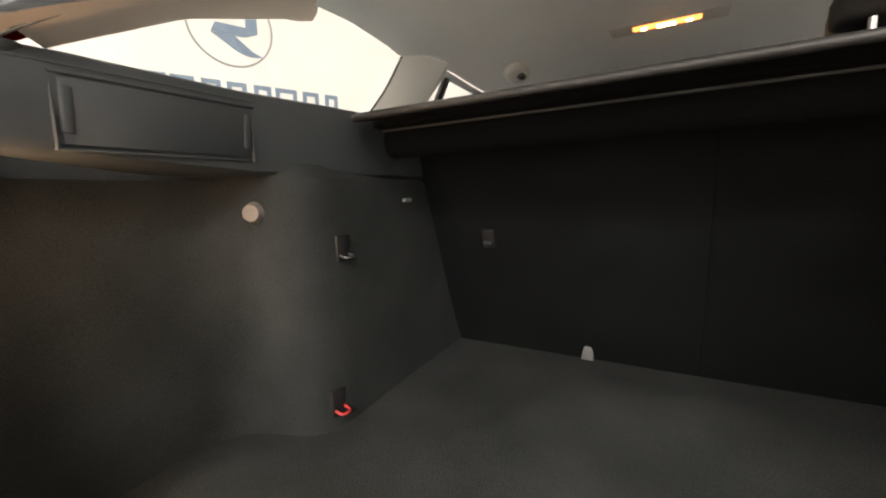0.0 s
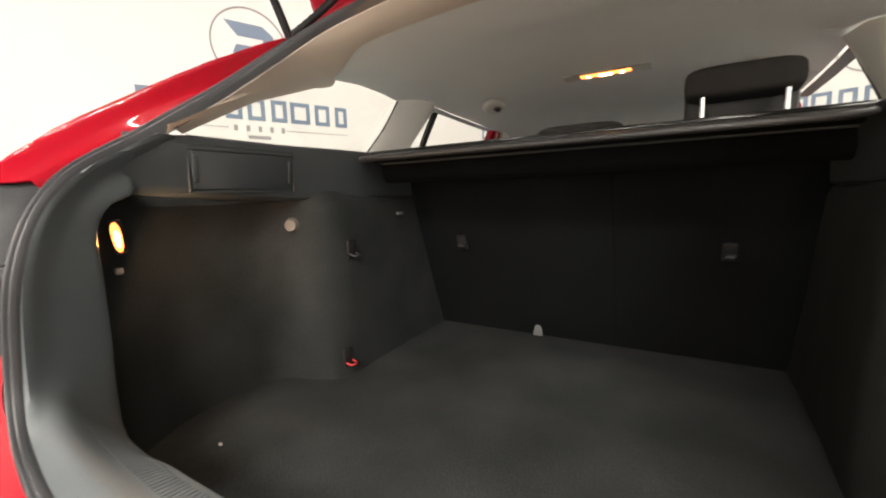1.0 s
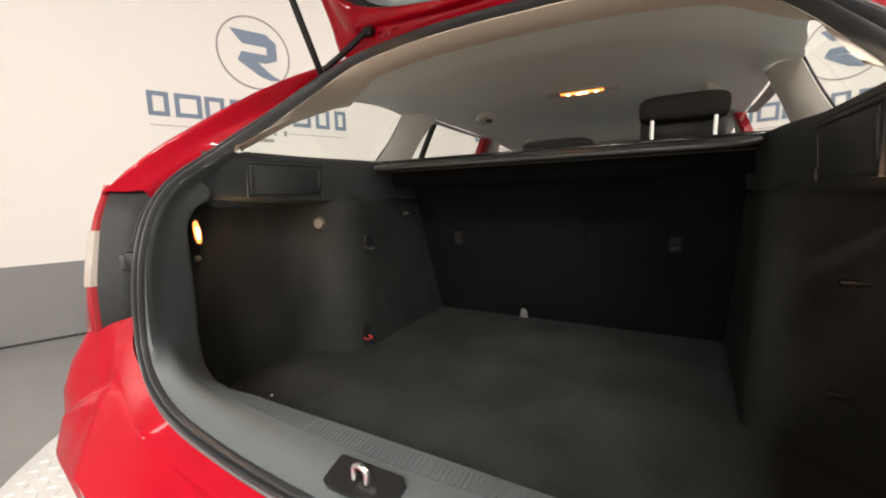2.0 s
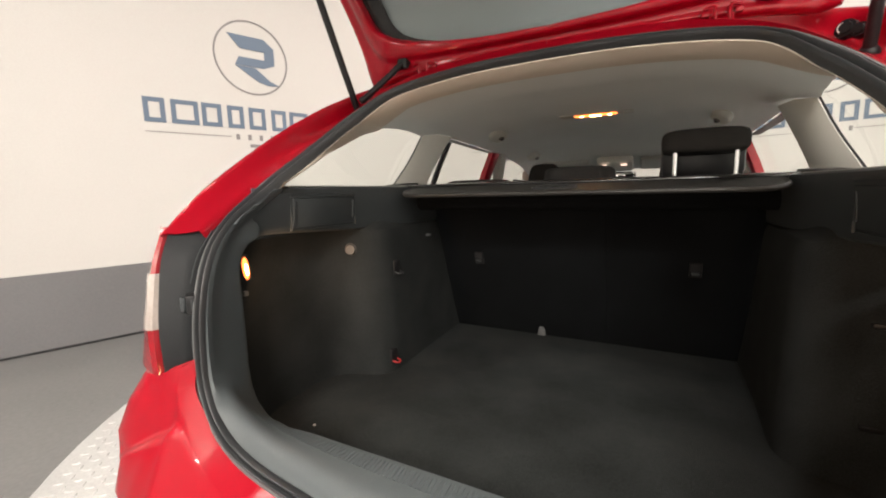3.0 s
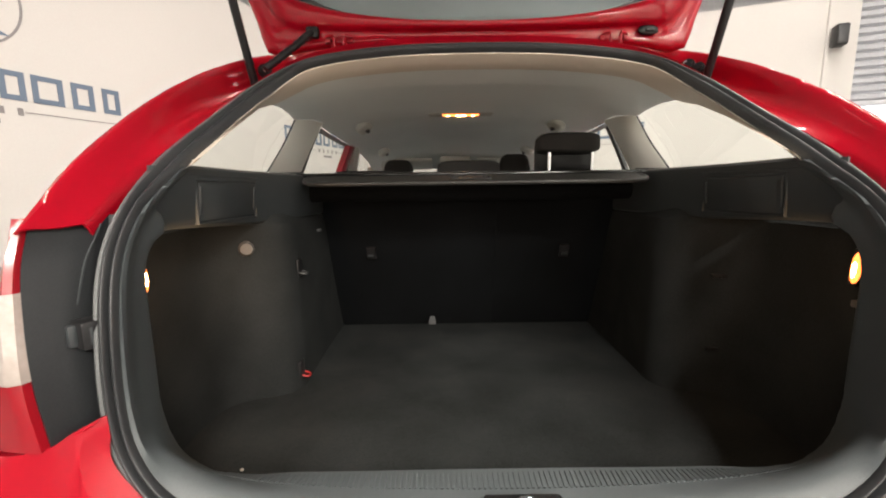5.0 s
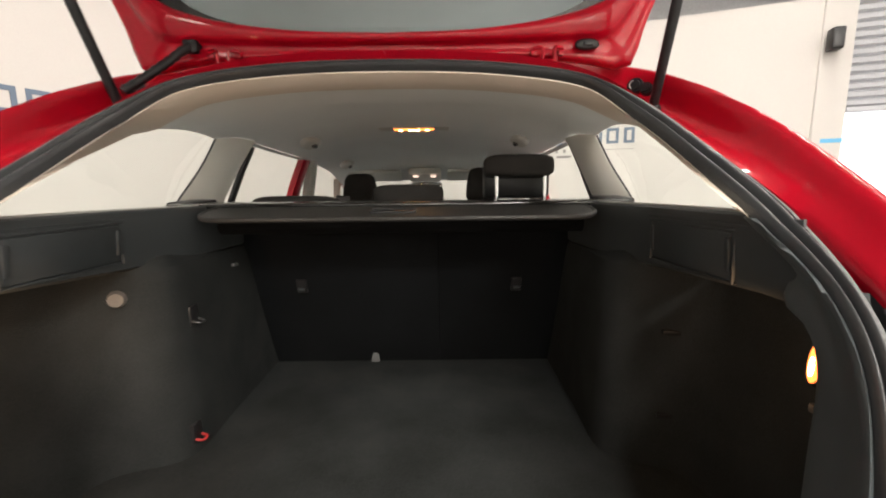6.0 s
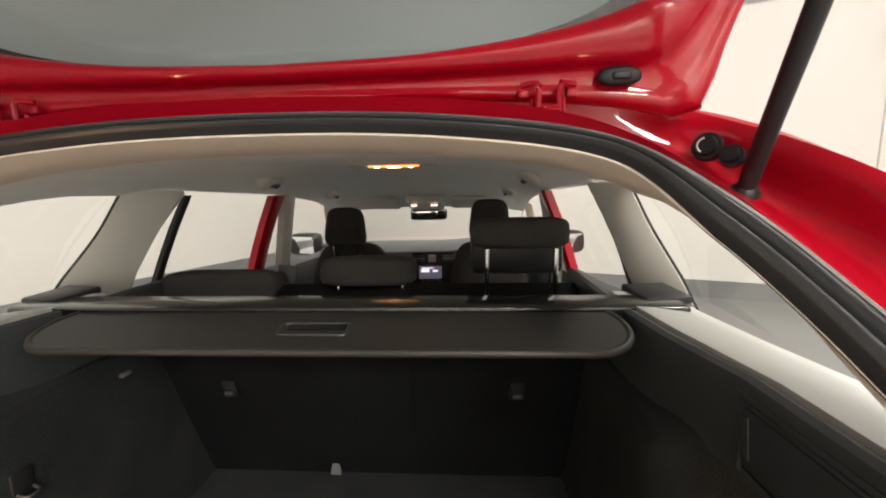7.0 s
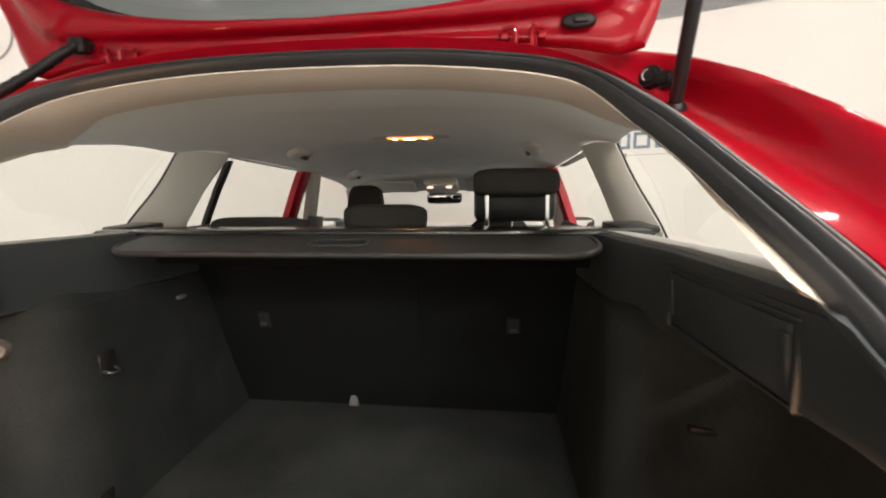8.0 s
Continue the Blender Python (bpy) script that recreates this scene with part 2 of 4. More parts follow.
def prism(outline, axis, a, b, bevel=0.0):
    """An outline in two axes, drawn out along the third from a to b."""
    bm = bmesh.new()

    def at(p, s):
        q = list(p)
        q.insert("xyz".index(axis), s)
        return bm.verts.new(q)

    lo, hi = [at(p, a) for p in outline], [at(p, b) for p in outline]
    bm.faces.new(lo)
    bm.faces.new(hi)
    n = len(lo)
    for i in range(n):
        bm.faces.new((lo[i], lo[(i + 1) % n], hi[(i + 1) % n], hi[i]))
    if bevel:
        bmesh.ops.bevel(bm, geom=bm.edges[:], offset=bevel, segments=2, affect="EDGES", profile=0.5)
    return bm


def rounded(w, h, r, n=5, at=(0, 0)):
    """A rounded rectangle's outline."""
    out = []
    for cx, cy, a0 in ((1, 1, 0), (-1, 1, 90), (-1, -1, 180), (1, -1, 270)):
        for k in range(n + 1):
            a = radians(a0 + 90 * k / n)
            out.append((at[0] + cx * (w / 2 - r) + r * math.cos(a), at[1] + cy * (h / 2 - r) + r * math.sin(a)))
    return out


# ---- the room ----
LEFT, FRONT, RIGHT, BACK, TOP, DADO_Z = -3.68, 5.55, 6.2, -6.0, 3.15, 0.575


def setting(name, bm, mat, label, category, smooth=False):
    ob = part(name, bm, mat, smooth=smooth)
    ob.matrix_world = ROOM
    return tagged(ob, label, category, kind="structure")


setting("floor", box((RIGHT - LEFT + 1, FRONT - BACK + 1, 0.2), ((LEFT + RIGHT) / 2, (FRONT + BACK) / 2, -0.1), 0), FLOOR,
        "grey painted concrete floor of the studio", "floor")
setting("ceiling", box((RIGHT - LEFT + 1, FRONT - BACK + 1, 0.15), ((LEFT + RIGHT) / 2, (FRONT + BACK) / 2, CEILING + 0.075), 0), ROOF_SHEET,
        "grey sheet ceiling above the studio walls", "ceiling")
setting("wall_left", box((0.12, FRONT - BACK, TOP - DADO_Z), (LEFT - 0.06, (FRONT + BACK) / 2, (TOP + DADO_Z) / 2), 0), WALL,
        "smooth white painted studio wall", "wall")
setting("wall_front", box((2.46 - LEFT + 0.12, 0.12, TOP - 0.2), ((2.46 + LEFT - 0.12) / 2, FRONT + 0.06, (TOP + 0.2) / 2), 0), WALL,
        "smooth white painted studio wall", "wall")
setting("dado_left", box((0.14, FRONT - BACK, DADO_Z), (LEFT - 0.06, (FRONT + BACK) / 2, DADO_Z / 2), 0), DADO,
        "grey painted lower band of the studio wall", "wall")
setting("dado_front", box((2.46 - LEFT + 0.12, 0.14, 0.2), ((2.46 + LEFT - 0.12) / 2, FRONT + 0.06, 0.1), 0), DADO,
        "grey painted lower band of the studio wall", "wall")
setting("trim", box((0.012, FRONT - BACK, 0.014), (LEFT + 0.015, (FRONT + BACK) / 2, 0.008), 0.002), BLACK,
        "dark joint between wall and floor", "trim")
setting("pier", box((0.28, 0.2, CEILING), (2.6, FRONT + 0.07, CEILING / 2), 0.006), WALL, "off-white square pier beside the shutter", "pier")
setting("wall_upper_front", box((RIGHT - LEFT + 0.6, 0.15, CEILING), ((LEFT + RIGHT) / 2, FRONT + 1.4, CEILING / 2), 0), ROOF_SHEET,
        "dim grey outer wall of the building", "wall")
setting("wall_upper_left", box((0.15, FRONT - BACK + 2.8, CEILING), (LEFT - 1.2, (FRONT + BACK) / 2, CEILING / 2), 0), ROOF_SHEET,
        "dim grey outer wall of the building", "wall")
setting("wall_right", box((0.15, FRONT - BACK + 2.8, CEILING), (RIGHT + 0.1, (FRONT + BACK) / 2, CEILING / 2), 0), WALL,
        "white painted wall behind the camera", "wall")
setting("wall_back", box((RIGHT - LEFT + 2, 0.15, CEILING), ((LEFT + RIGHT) / 2, BACK - 0.1, CEILING / 2), 0), WALL,
        "white painted wall behind the camera", "wall")
for b in (-4.5, -1.5, 1.5, 4.5, 6.2):
    beam = part("beam", box((RIGHT - LEFT + 2.4, 0.12, 0.28), ((LEFT + RIGHT) / 2 - 0.4, b, CEILING - 0.14), 0.01), ROOF_SHEET)
    beam.matrix_world = ROOM
    tagged(beam, "grey steel beam under the ceiling", "beam", group="ceiling beams", kind="structure")

# roller shutter, half raised, with daylight below it
shutter = thing("roller_shutter", "half-raised grey steel roller shutter", "shutter", ROOM @ V((4.2, FRONT + 0.2, 0)))
for k in range(28):
    z = 2.0 + k * 0.09
    slat = prism([(FRONT + 0.16, z), (FRONT + 0.135, z + 0.022), (FRONT + 0.135, z + 0.066), (FRONT + 0.16, z + 0.086)], "x", 2.76, 5.6)
    bmesh.ops.transform(slat, matrix=ROOM, verts=slat.verts)
    part("slat", slat, SHUTTER, shutter)
bar = box((2.8, 0.06, 0.06), (4.21, FRONT + 0.15, 1.97), 0.006)
bmesh.ops.transform(bar, matrix=ROOM, verts=bar.verts)
part("bottom_bar", bar, SHUTTER, shutter)
setting("backdrop", box((3.2, 0.02, 2.4), (4.3, FRONT + 1.0, 1.0), 0), DAY, "bright daylight outside the half-open shutter", "backdrop")
tape = part("tape", box((0.2, 0.003, 0.045), (2.645, FRONT - 0.033, 1.63), 0), TAPE)
tape.matrix_world = ROOM
tagged(tape, "strip of blue masking tape stuck on the pier", "tape")


def speaker():
    at = ROOM @ V((2.53, FRONT - 0.1, 2.6))
    top = thing("wall_speaker", "small black loudspeaker mounted high on the pier", "speaker", at)
    for name, bm, mat in (("cabinet", box((0.115, 0.14, 0.225), (2.53, FRONT - 0.14, 2.665), 0.02), BLACK),
                          ("grille", box((0.092, 0.012, 0.19), (2.53, FRONT - 0.222, 2.665), 0.004), RUBBER),
                          ("bracket", box((0.05, 0.05, 0.08), (2.53, FRONT - 0.052, 2.665), 0.004), BLACK)):
        bmesh.ops.transform(bm, matrix=ROOM, verts=bm.verts)
        part(name, bm, mat, top)


speaker()


def wall_sign(m):
    """The showroom's sign as plain shapes: a ring with an angular emblem, a row of blocks, a thin line and small marks."""
    top = tagged(new("wall_sign"), "blue-grey showroom sign with ring emblem painted on the wall", "sign", group="wall signs")
    top.matrix_world = m
    inv = Matrix.Identity(4)

    def put(name, bm, mat):
        ob = part(name, bm, mat, smooth=False)
        ob.parent = top
        ob.matrix_parent_inverse = inv

    W, H = 1.75, 0.195
    spans = ((0, 0.085), (0.108, 0.222), (0.236, 0.325), (0.352, 0.43), (0.455, 0.54), (0.572, 0.652), (0.672, 0.778), (0.808, 0.893), (0.928, 1.0))
    for a, b in spans:
        bm = bmesh.new()
        loops = [[bm.verts.new((x, y, z)) for x, z in ((a * W + e, e), (b * W - e, e), (b * W - e, H - e), (a * W + e, H - e))] for e, y in ((0.0, 0.0), (0.0, -0.004), (0.036, -0.004), (0.036, 0.0))]
        for one, two in zip(loops, loops[1:]):
            for k in range(4):
                bm.faces.new((one[k], one[(k + 1) % 4], two[(k + 1) % 4], two[k]))
        put("block", bm, SIGN)
    bm = bmesh.new()
    n = 72
    rings = [[bm.verts.new((0.868 + r * math.cos(2 * math.pi * k / n), y, 0.635 + r * math.sin(2 * math.pi * k / n))) for k in range(n)]
             for r, y in ((0.308, 0.0), (0.308, -0.004), (0.322, -0.004), (0.322, 0.0))]
    for a, b in zip(rings, rings[1:]):
        for k in range(n):
            bm.faces.new((a[k], a[(k + 1) % n], b[(k + 1) % n], b[k]))
    put("ring", bm, SIGN_GREY)
    ox, oz = 0.868, 0.635
    upper = [(-0.2, 0.185), (0.11, 0.185), (0.2, 0.115), (0.2, -0.035), (0.1, -0.075), (-0.15, -0.075), (-0.115, 0.0), (0.11, 0.0), (0.11, 0.07), (-0.1, 0.07)]
    put("emblem", prism([(ox + a, oz + b) for a, b in upper], "y", -0.004, 0.0), SIGN)
    lower = [(-0.15, -0.079), (0.02, -0.079), (0.15, -0.18), (0.235, -0.215), (0.13, -0.225), (0.04, -0.2)]
    put("emblem", prism([(ox + a, oz + b) for a, b in lower], "y", -0.004, 0.0), SIGN)
    for a, b in ((0.0, 0.36), (0.64, 1.0)):
        put("line", prism([(a * W, -0.078), (b * W, -0.078), (b * W, -0.072), (a * W, -0.072)], "y", -0.003, 0.0), SIGN_GREY)
    for k in range(5):
        u = (0.385 + 0.058 * k) * W
        put("mark", prism([(u, -0.1), (u + 0.03, -0.1), (u + 0.03, -0.05), (u, -0.05)], "y", -0.003, 0.0), SIGN_GREY)
    put("mark", prism([(0.45 * W, -0.165), (0.56 * W, -0.165), (0.56 * W, -0.135), (0.45 * W, -0.135)], "y", -0.003, 0.0), SIGN_GREY)
    return top


sign = wall_sign(ROOM @ pose(LEFT + 0.001, 0.08, 1.708, 0, 0, 90))
copy_thing(sign, ROOM @ pose(LEFT + 0.001, 3.78, 1.708, 0, 0, 90))
copy_thing(sign, ROOM @ pose(-1.09, FRONT - 0.001, 1.708, 0, 0, 0))


def turntable():
    top = thing("turntable", "round turntable of pale chequer plate under the car", "turntable", (0, 2, 0))
    n, R = 96, 2.68
    bm = bmesh.new()
    rows = [[bm.verts.new((r * math.cos(2 * math.pi * k / n), 2 + r * math.sin(2 * math.pi * k / n), z)) for k in range(n)]
            for r, z in ((R + 0.012, 0.001), (R, 0.012), (R * 0.66, 0.012), (R * 0.33, 0.012))]
    for a, b in zip(rows, rows[1:]):
        for k in range(n):
            bm.faces.new((a[k], a[(k + 1) % n], b[(k + 1) % n], b[k]))
    bm.faces.new(rows[-1])
    part("deck", bm, PLATE, top, smooth=False)
    bm = bmesh.new()
    for i in range(60):
        for j in range(60):
            x, y = -2.7 + i * 0.045, -0.75 + j * 0.045
            if (x * x + (y - 2) ** 2) > (R - 0.04) ** 2 or x > -0.5:
                continue
            a = radians(45 if (i + j) % 2 else -45)
            c, s = math.cos(a), math.sin(a)
            lo = [bm.verts.new((x + c * u - s * w, y + s * u + c * w, 0.0125)) for u, w in ((-0.017, 0), (0, -0.006), (0.017, 0), (0, 0.006))]
            hi = [bm.verts.new((x + c * u - s * w, y + s * u + c * w, 0.0155)) for u, w in ((-0.011, 0), (0, -0.003), (0.011, 0), (0, 0.003))]
            bm.faces.new(hi)
            for k in range(4):
                bm.faces.new((lo[k], lo[(k + 1) % 4], hi[(k + 1) % 4], hi[k]))
    me = bpy.data.meshes.new("studs")
    bm.to_mesh(me)
    bm.free()
    me.materials.append(PLATE)
    ob = new("studs", me)
    ob.parent, ob.matrix_parent_inverse = top, top.matrix_basis.inverted()
    ob["kind"] = "stuff"


turntable()

# ---- the car: body ----
car = thing("car", "bright red estate car with its tailgate open, parked on the turntable", "car", (0, 2, 0))

SEAL = [(0, -0.112, 0.575), (0.25, -0.11, 0.59), (0.42, -0.107, 0.635), (0.512, -0.092, 0.735), (0.535, -0.068, 0.9), (0.55, -0.005, 1.02),
        (0.555, 0.125, 1.108), (0.522, 0.26, 1.205), (0.467, 0.362, 1.293), (0.383, 0.437, 1.359), (0.21, 0.455, 1.387), (0, 0.462, 1.395)]
LOOP = [V(p) for p in SEAL] + flip(SEAL[-2:0:-1])
N = 240
P = rs(LOOP, N, True)
MID = V((0, 0.12, 1.0))
FRAMES = []
for i in range(N):
    t = (P[(i + 1) % N] - P[i - 1]).normalized()
    inn = MID - P[i]
    inn = (inn - t * inn.dot(t)).normalized()
    nrm = t.cross(inn)
    if nrm.y > 0:
        nrm = -nrm
    FRAMES.append((inn, nrm))


SCALE = [1.0 - 0.26 * min(max((p.z - 1.1) / 0.12, 0), 1) - 0.4 * min(max((p.z - 1.29) / 0.06, 0), 1) for p in P]


def smooth01(v):
    v = min(max(v, 0), 1)
    return v * v * (3 - 2 * v)


LOW = [1 - smooth01((p.z - 1.02) / 0.12) for p in P]


def seal_row(i, n):
    """The seal is slimmer and set further in along the lower opening."""
    return [P[k] + FRAMES[k][0] * (i * SCALE[k] * (1 - 0.45 * LOW[k]) + 0.0165 * LOW[k]) + FRAMES[k][1] * n for k in range(N)]


def lip_row(i, n):
    return [P[k] + FRAMES[k][0] * (i + 0.02 * LOW[k]) + FRAMES[k][1] * n for k in range(N)]


seal_profile = [(-0.004, -0.012)]
for j in range(31):
    u = j / 30
    lobe = math.sin(math.pi * u / 0.54) * 0.011 if u < 0.54 else math.sin(math.pi * (u - 0.54) / 0.46) * 0.0085
    seal_profile.append((-0.003 + 0.036 * u, 0.003 + 0.8 * lobe + 0.002))
seal_profile.append((0.036, -0.01))
part("door_seal", loft([seal_row(i, n) for i, n in seal_profile], 0, True), RUBBER, car, "black rubber weather seal round the boot opening")
part("seal_lip", loft([lip_row(i, n) for i, n in ((-0.014, -0.004), (-0.012, 0.003), (-0.0095, 0.006), (-0.006, 0.006), (-0.003, -0.002))], 0, True), LIP, car)


lower = [k for k in range(N) if P[k].z < 1.115]
lower = [k for k in lower if k > N // 2] + [k for k in lower if k <= N // 2]
upper = [k for k in range(N) if P[k].z >= 1.114]


def frame_rows(ks):
    """The grey plastic frame inside the seal, from the seal to the lining at the sides and the load edge at the bottom."""
    rows = [[] for _ in range(7)]
    for k in ks:
        inn, nrm = FRAMES[k]
        p0 = P[k] + inn * 0.034 * SCALE[k]
        sx = math.copysign(1, p0.x)
        w = smooth01((inn.z - 0.25) / 0.6)
        arch = 1 - math.sqrt(1 - min(max((p0.z - 0.93) / 0.075, 0), 1) ** 2)
        away = smooth01((p0.z - 1.006) / 0.05)
        s1, s2, s3 = p0 + V((sx * 0.012, 0.035, 0)), V((sx * (0.5325 + 0.001 * arch + 0.012 * away), 0.032 + 0.06 * arch, p0.z)), V((sx * (0.544 + 0.001 * arch + 0.008 * away), 0.036 + 0.06 * arch, p0.z))
        b1, b2, b3 = p0 + V((0, 0.027, 0.026)), V((p0.x, -0.003, 0.643)), V((p0.x, 0.006, 0.52))
        flat, fall = b1.lerp(b2, 0.62) + V((0, 0, 0.002)), V((p0.x, 0.003, 0.632))
        rows[0].append(p0 + nrm * -0.006)
        rows[1].append(p0 + (0.004 * inn))
        rows[2].append(s1.lerp(b1, w))
        rows[3].append(s1.lerp(s2, 0.6).lerp(flat, w))
        rows[4].append(s2.lerp(b2, w))
        rows[5].append(s2.lerp(s3, 0.4).lerp(fall, w))
        rows[6].append(s3.lerp(b3, w))
    sections = [rs(c, 26) for c in zip(*rows)]
    return [list(r) for r in zip(*sections)]


part("boot_frame_trim", loft(frame_rows(lower), 0.003), PLASTIC, car, "dark grey plastic trim framing the boot opening")


W_Z, W_Y, W_X = (1.11, 1.125, 1.203, 1.28, 1.3), (0.13, 0.155, 0.302, 0.51, 0.6), (0.5, 0.5, 0.505, 0.54, 0.555)


def d_trim_rows(ks):
    rows = [[], [], [], []]
    for k in ks:
        inn, nrm = FRAMES[k]
        p0 = P[k] + inn * 0.034 * SCALE[k]
        sx = math.copysign(1, p0.x) if abs(p0.x) > 1e-4 else 0
        w = smooth01((p0.z - 1.27) / 0.08)
        zw = min(max(p0.z + 0.01, 1.11), 1.3)
        a1 = p0 + V((sx * 0.004, 0.015, 0.0))
        a2 = V((sx * float(np.interp(zw, W_Z, W_X)), float(np.interp(zw, W_Z, W_Y)), zw))
        b1, b2 = p0 + V((0, 0.03, -0.014)), p0 + V((sx * 0.012, 0.076, -0.019))
        rows[0].append(p0 - nrm * 0.006)
        rows[1].append(a1.lerp(b1, w))
        rows[2].append(a2.lerp(b2, w))
        rows[3].append((a2 + V((sx * 0.06, 0.05, 0))).lerp(b2 + V((sx * 0.012, 0.05, 0.014)), w))
    return rows


part("rear_pillar_trim", loft(d_trim_rows(upper), 0.003), BEIGE, car, "beige plastic trim round the top of the opening")

RIDGE = [(0, 0.565, 1.462), (0.25, 0.57, 1.456), (0.42, 0.585, 1.44), (0.511, 0.58, 1.424), (0.572, 0.465, 1.377), (0.605, 0.305, 1.292), (0.617, 0.14, 1.195), (0.603, 0.0, 1.104), (0.594, -0.078, 1.022)]
GUT = [(0, 0.475, 1.42), (0.21, 0.468, 1.412), (0.385, 0.452, 1.382), (0.47, 0.378, 1.308), (0.526, 0.272, 1.213), (0.562, 0.13, 1.115), (0.558, -0.018, 1.022)]
n_q = 40
GM = [(0, 0.52, 1.43), (0.25, 0.515, 1.42), (0.42, 0.515, 1.398), (0.5, 0.528, 1.372), (0.54, 0.52, 1.345), (0.568, 0.4, 1.285), (0.583, 0.27, 1.21), (0.585, 0.13, 1.125), (0.577, -0.04, 1.022)]
gut, rid, mid_q = rs(GUT, n_q), rs(RIDGE, n_q), rs(GM, n_q)


def quarter(sx):
    strips = []
    for k in range(n_q):
        g, r = gut[k], rid[k]
        f = k / (n_q - 1)
        end = smooth01((f - 0.76) / 0.22)
        low = smooth01((f - 0.62) / 0.3)
        m = mid_q[k].lerp((g + r) / 2, low) + V((0, 0.012, -0.012)) * math.sin(math.pi * f) * (1 - low) + V((0, -0.003, 0.002)) * low
        lip = rs([g + V((0, 0.01, -0.02)), g + V((0, 0.001, -0.002)), g + V((0.002, -0.004, 0.005))], 4)
        skin = rs([g + V((0.002, -0.004, 0.005)), m, m.lerp(r, 0.62) + V((0, -0.005, 0.003)), r + V((0, -0.002, -0.001)), r + V((0.012 * f + 0.003, 0.026, 0.004 * (1 - f) - 0.004 * f)), r + V((0.028 * f, 0.05 + 0.02 * end, 0.006 * (1 - f) - 0.012 * f)), r + V((0.04 * f + 0.05 * f * end, 0.075 + 0.085 * end, 0.008 * (1 - f) - 0.018 * f - 0.016 * end))], 22)
        strips.append(lip + skin[1:])
    for _ in range(10):
        strips = [strips[0]] + [[(a + 2 * b + c) / 4 for a, b, c in zip(*strips[k - 1:k + 2])] for k in range(1, n_q - 1)] + [strips[-1]]
    rows = [list(c) for c in zip(*strips)]
    if sx < 0:
        rows = [flip(r) for r in rows]
    part("quarter_panel", loft(rows, 0.003), RED, car, "glossy red rear quarter panel")


LAMP_IN = rs([(0.597, -0.062, 1.037), (0.591, -0.088, 0.977), (0.581, -0.105, 0.912), (0.566, -0.12, 0.846), (0.549, -0.127, 0.775)], 25)


def tail_lamp(sx):
    rows = [[] for _ in range(7)]
    for p in LAMP_IN:
        z = p.z
        g = min((1.037 - z) / 0.2, 1)
        xo = 0.6 + (1.037 - z) * 0.13
        rows[0].append(p + V((-0.001, 0.007, 0)))
        rows[1].append(p)
        rows[2].append(V((p.x + 0.01, p.y - 0.006, z)))
        rows[3].append(V((max(xo, p.x + 0.008 + 0.014 * g), p.y - 0.002 + 0.014 * g, z)))
        rows[4].append(V((xo + 0.022 + 0.03 * g, p.y + 0.042 + 0.01 * g, z - 0.012 * (1 - g))))
        rows[5].append(V((xo + 0.06 + 0.08 * g, 0.06, z - 0.035 * (1 - g))))
        rows[6].append(V((xo + 0.12 + 0.09 * g, 0.2, z - 0.06 * (1 - g))))
    sections = [rs(c, 44) for c in zip(*rows)]
    rows = [list(r) for r in zip(*sections)]
    if sx < 0:
        rows = [flip(r) for r in rows]
    lamp = part("tail_lamp", loft([r[:] for r in rows], 0.006), LENS_RED, car, "red and white tail lamp")
    white = [k for k in range(25) if 0.85 <= LAMP_IN[k].z <= 0.958]
    skin = [[r[k] for k in white] for r in rows]

    def out_of(i, j):
        u = skin[i + 1][j] - skin[max(i - 1, 0)][j]
        w = skin[i][min(j + 1, len(white) - 1)] - skin[i][max(j - 1, 0)]
        return u.cross(w).normalized()

    turn = -1 if out_of(12, 2).y > 0 else 1
    band = [[skin[i][j] + out_of(i, j) * 0.0035 * turn for j in range(len(white))] for i in range(27)]
    part("reversing_lens", loft(band, 0.002), LENS_WHITE, lamp, "clear white lens band")
    # dark recess between lamp and seal
    outer = [V((sx * p.x, p.y, p.z)) for p in LAMP_IN]
    inner = rs([(0.545, -0.02, 1.035), (0.532, -0.04, 0.97), (0.527, -0.06, 0.9), (0.522, -0.072, 0.84), (0.516, -0.082, 0.77)], 25)
    inner = [V((sx * p.x, p.y, p.z)) for p in inner]
    outer = [p + V((-sx * 0.002, 0.005, 0)) for p in outer]
    inner = [p + V((0, 0.006 + 0.024 * smooth01((p.z - 0.97) / 0.06), 0)) for p in inner]
    r2 = [a.lerp(b, 0.35) + V((0, 0.012 + 0.008 * smooth01((a.z - 0.97) / 0.06), 0)) for a, b in zip(outer, inner)]
    r3 = [a.lerp(b, 0.62) + V((0, 0.02, 0)) for a, b in zip(outer, inner)]
    r4 = [a.lerp(b, 0.66) + V((0, 0.034, 0)) for a, b in zip(outer, inner)]
    part("lamp_recess", loft([outer, r2, r3, r4, [p + V((0, 0.02, 0)) for p in inner]], 0.003), RECESS, car, "dark grey plastic recess beside the tail lamp")
    lip = [p.lerp(q, 0.74 - 0.02 * k) + V((0, 0.014, 0)) for k, (p, q) in enumerate(zip(outer, inner))]
    part("recess_lip", tube(bmesh.new(), lip[1:14], 0.0014, 6), PANEL, car)
    bm = box((0.046, 0.03, 0.036), (sx * 0.541, -0.058, 0.893), 0.004, (0, 0, sx * 30))
    stop = part("bump_stop", bm, BLACK, car, "small black bump stop in the lamp recess")
    bm = box((0.011, 0.01, 0.028), (sx * 0.5465, -0.0765, 0.893), 0.003, (0, 0, sx * 30))
    rbox(bm, (0.02, 0.006, 0.024), pose(sx * 0.532, -0.069, 0.893, 0, 0, sx * 30), 0.002)
    part("stop_rib", bm, PANEL, stop)


for sx in (1, -1):
    quarter(sx)
    tail_lamp(sx)

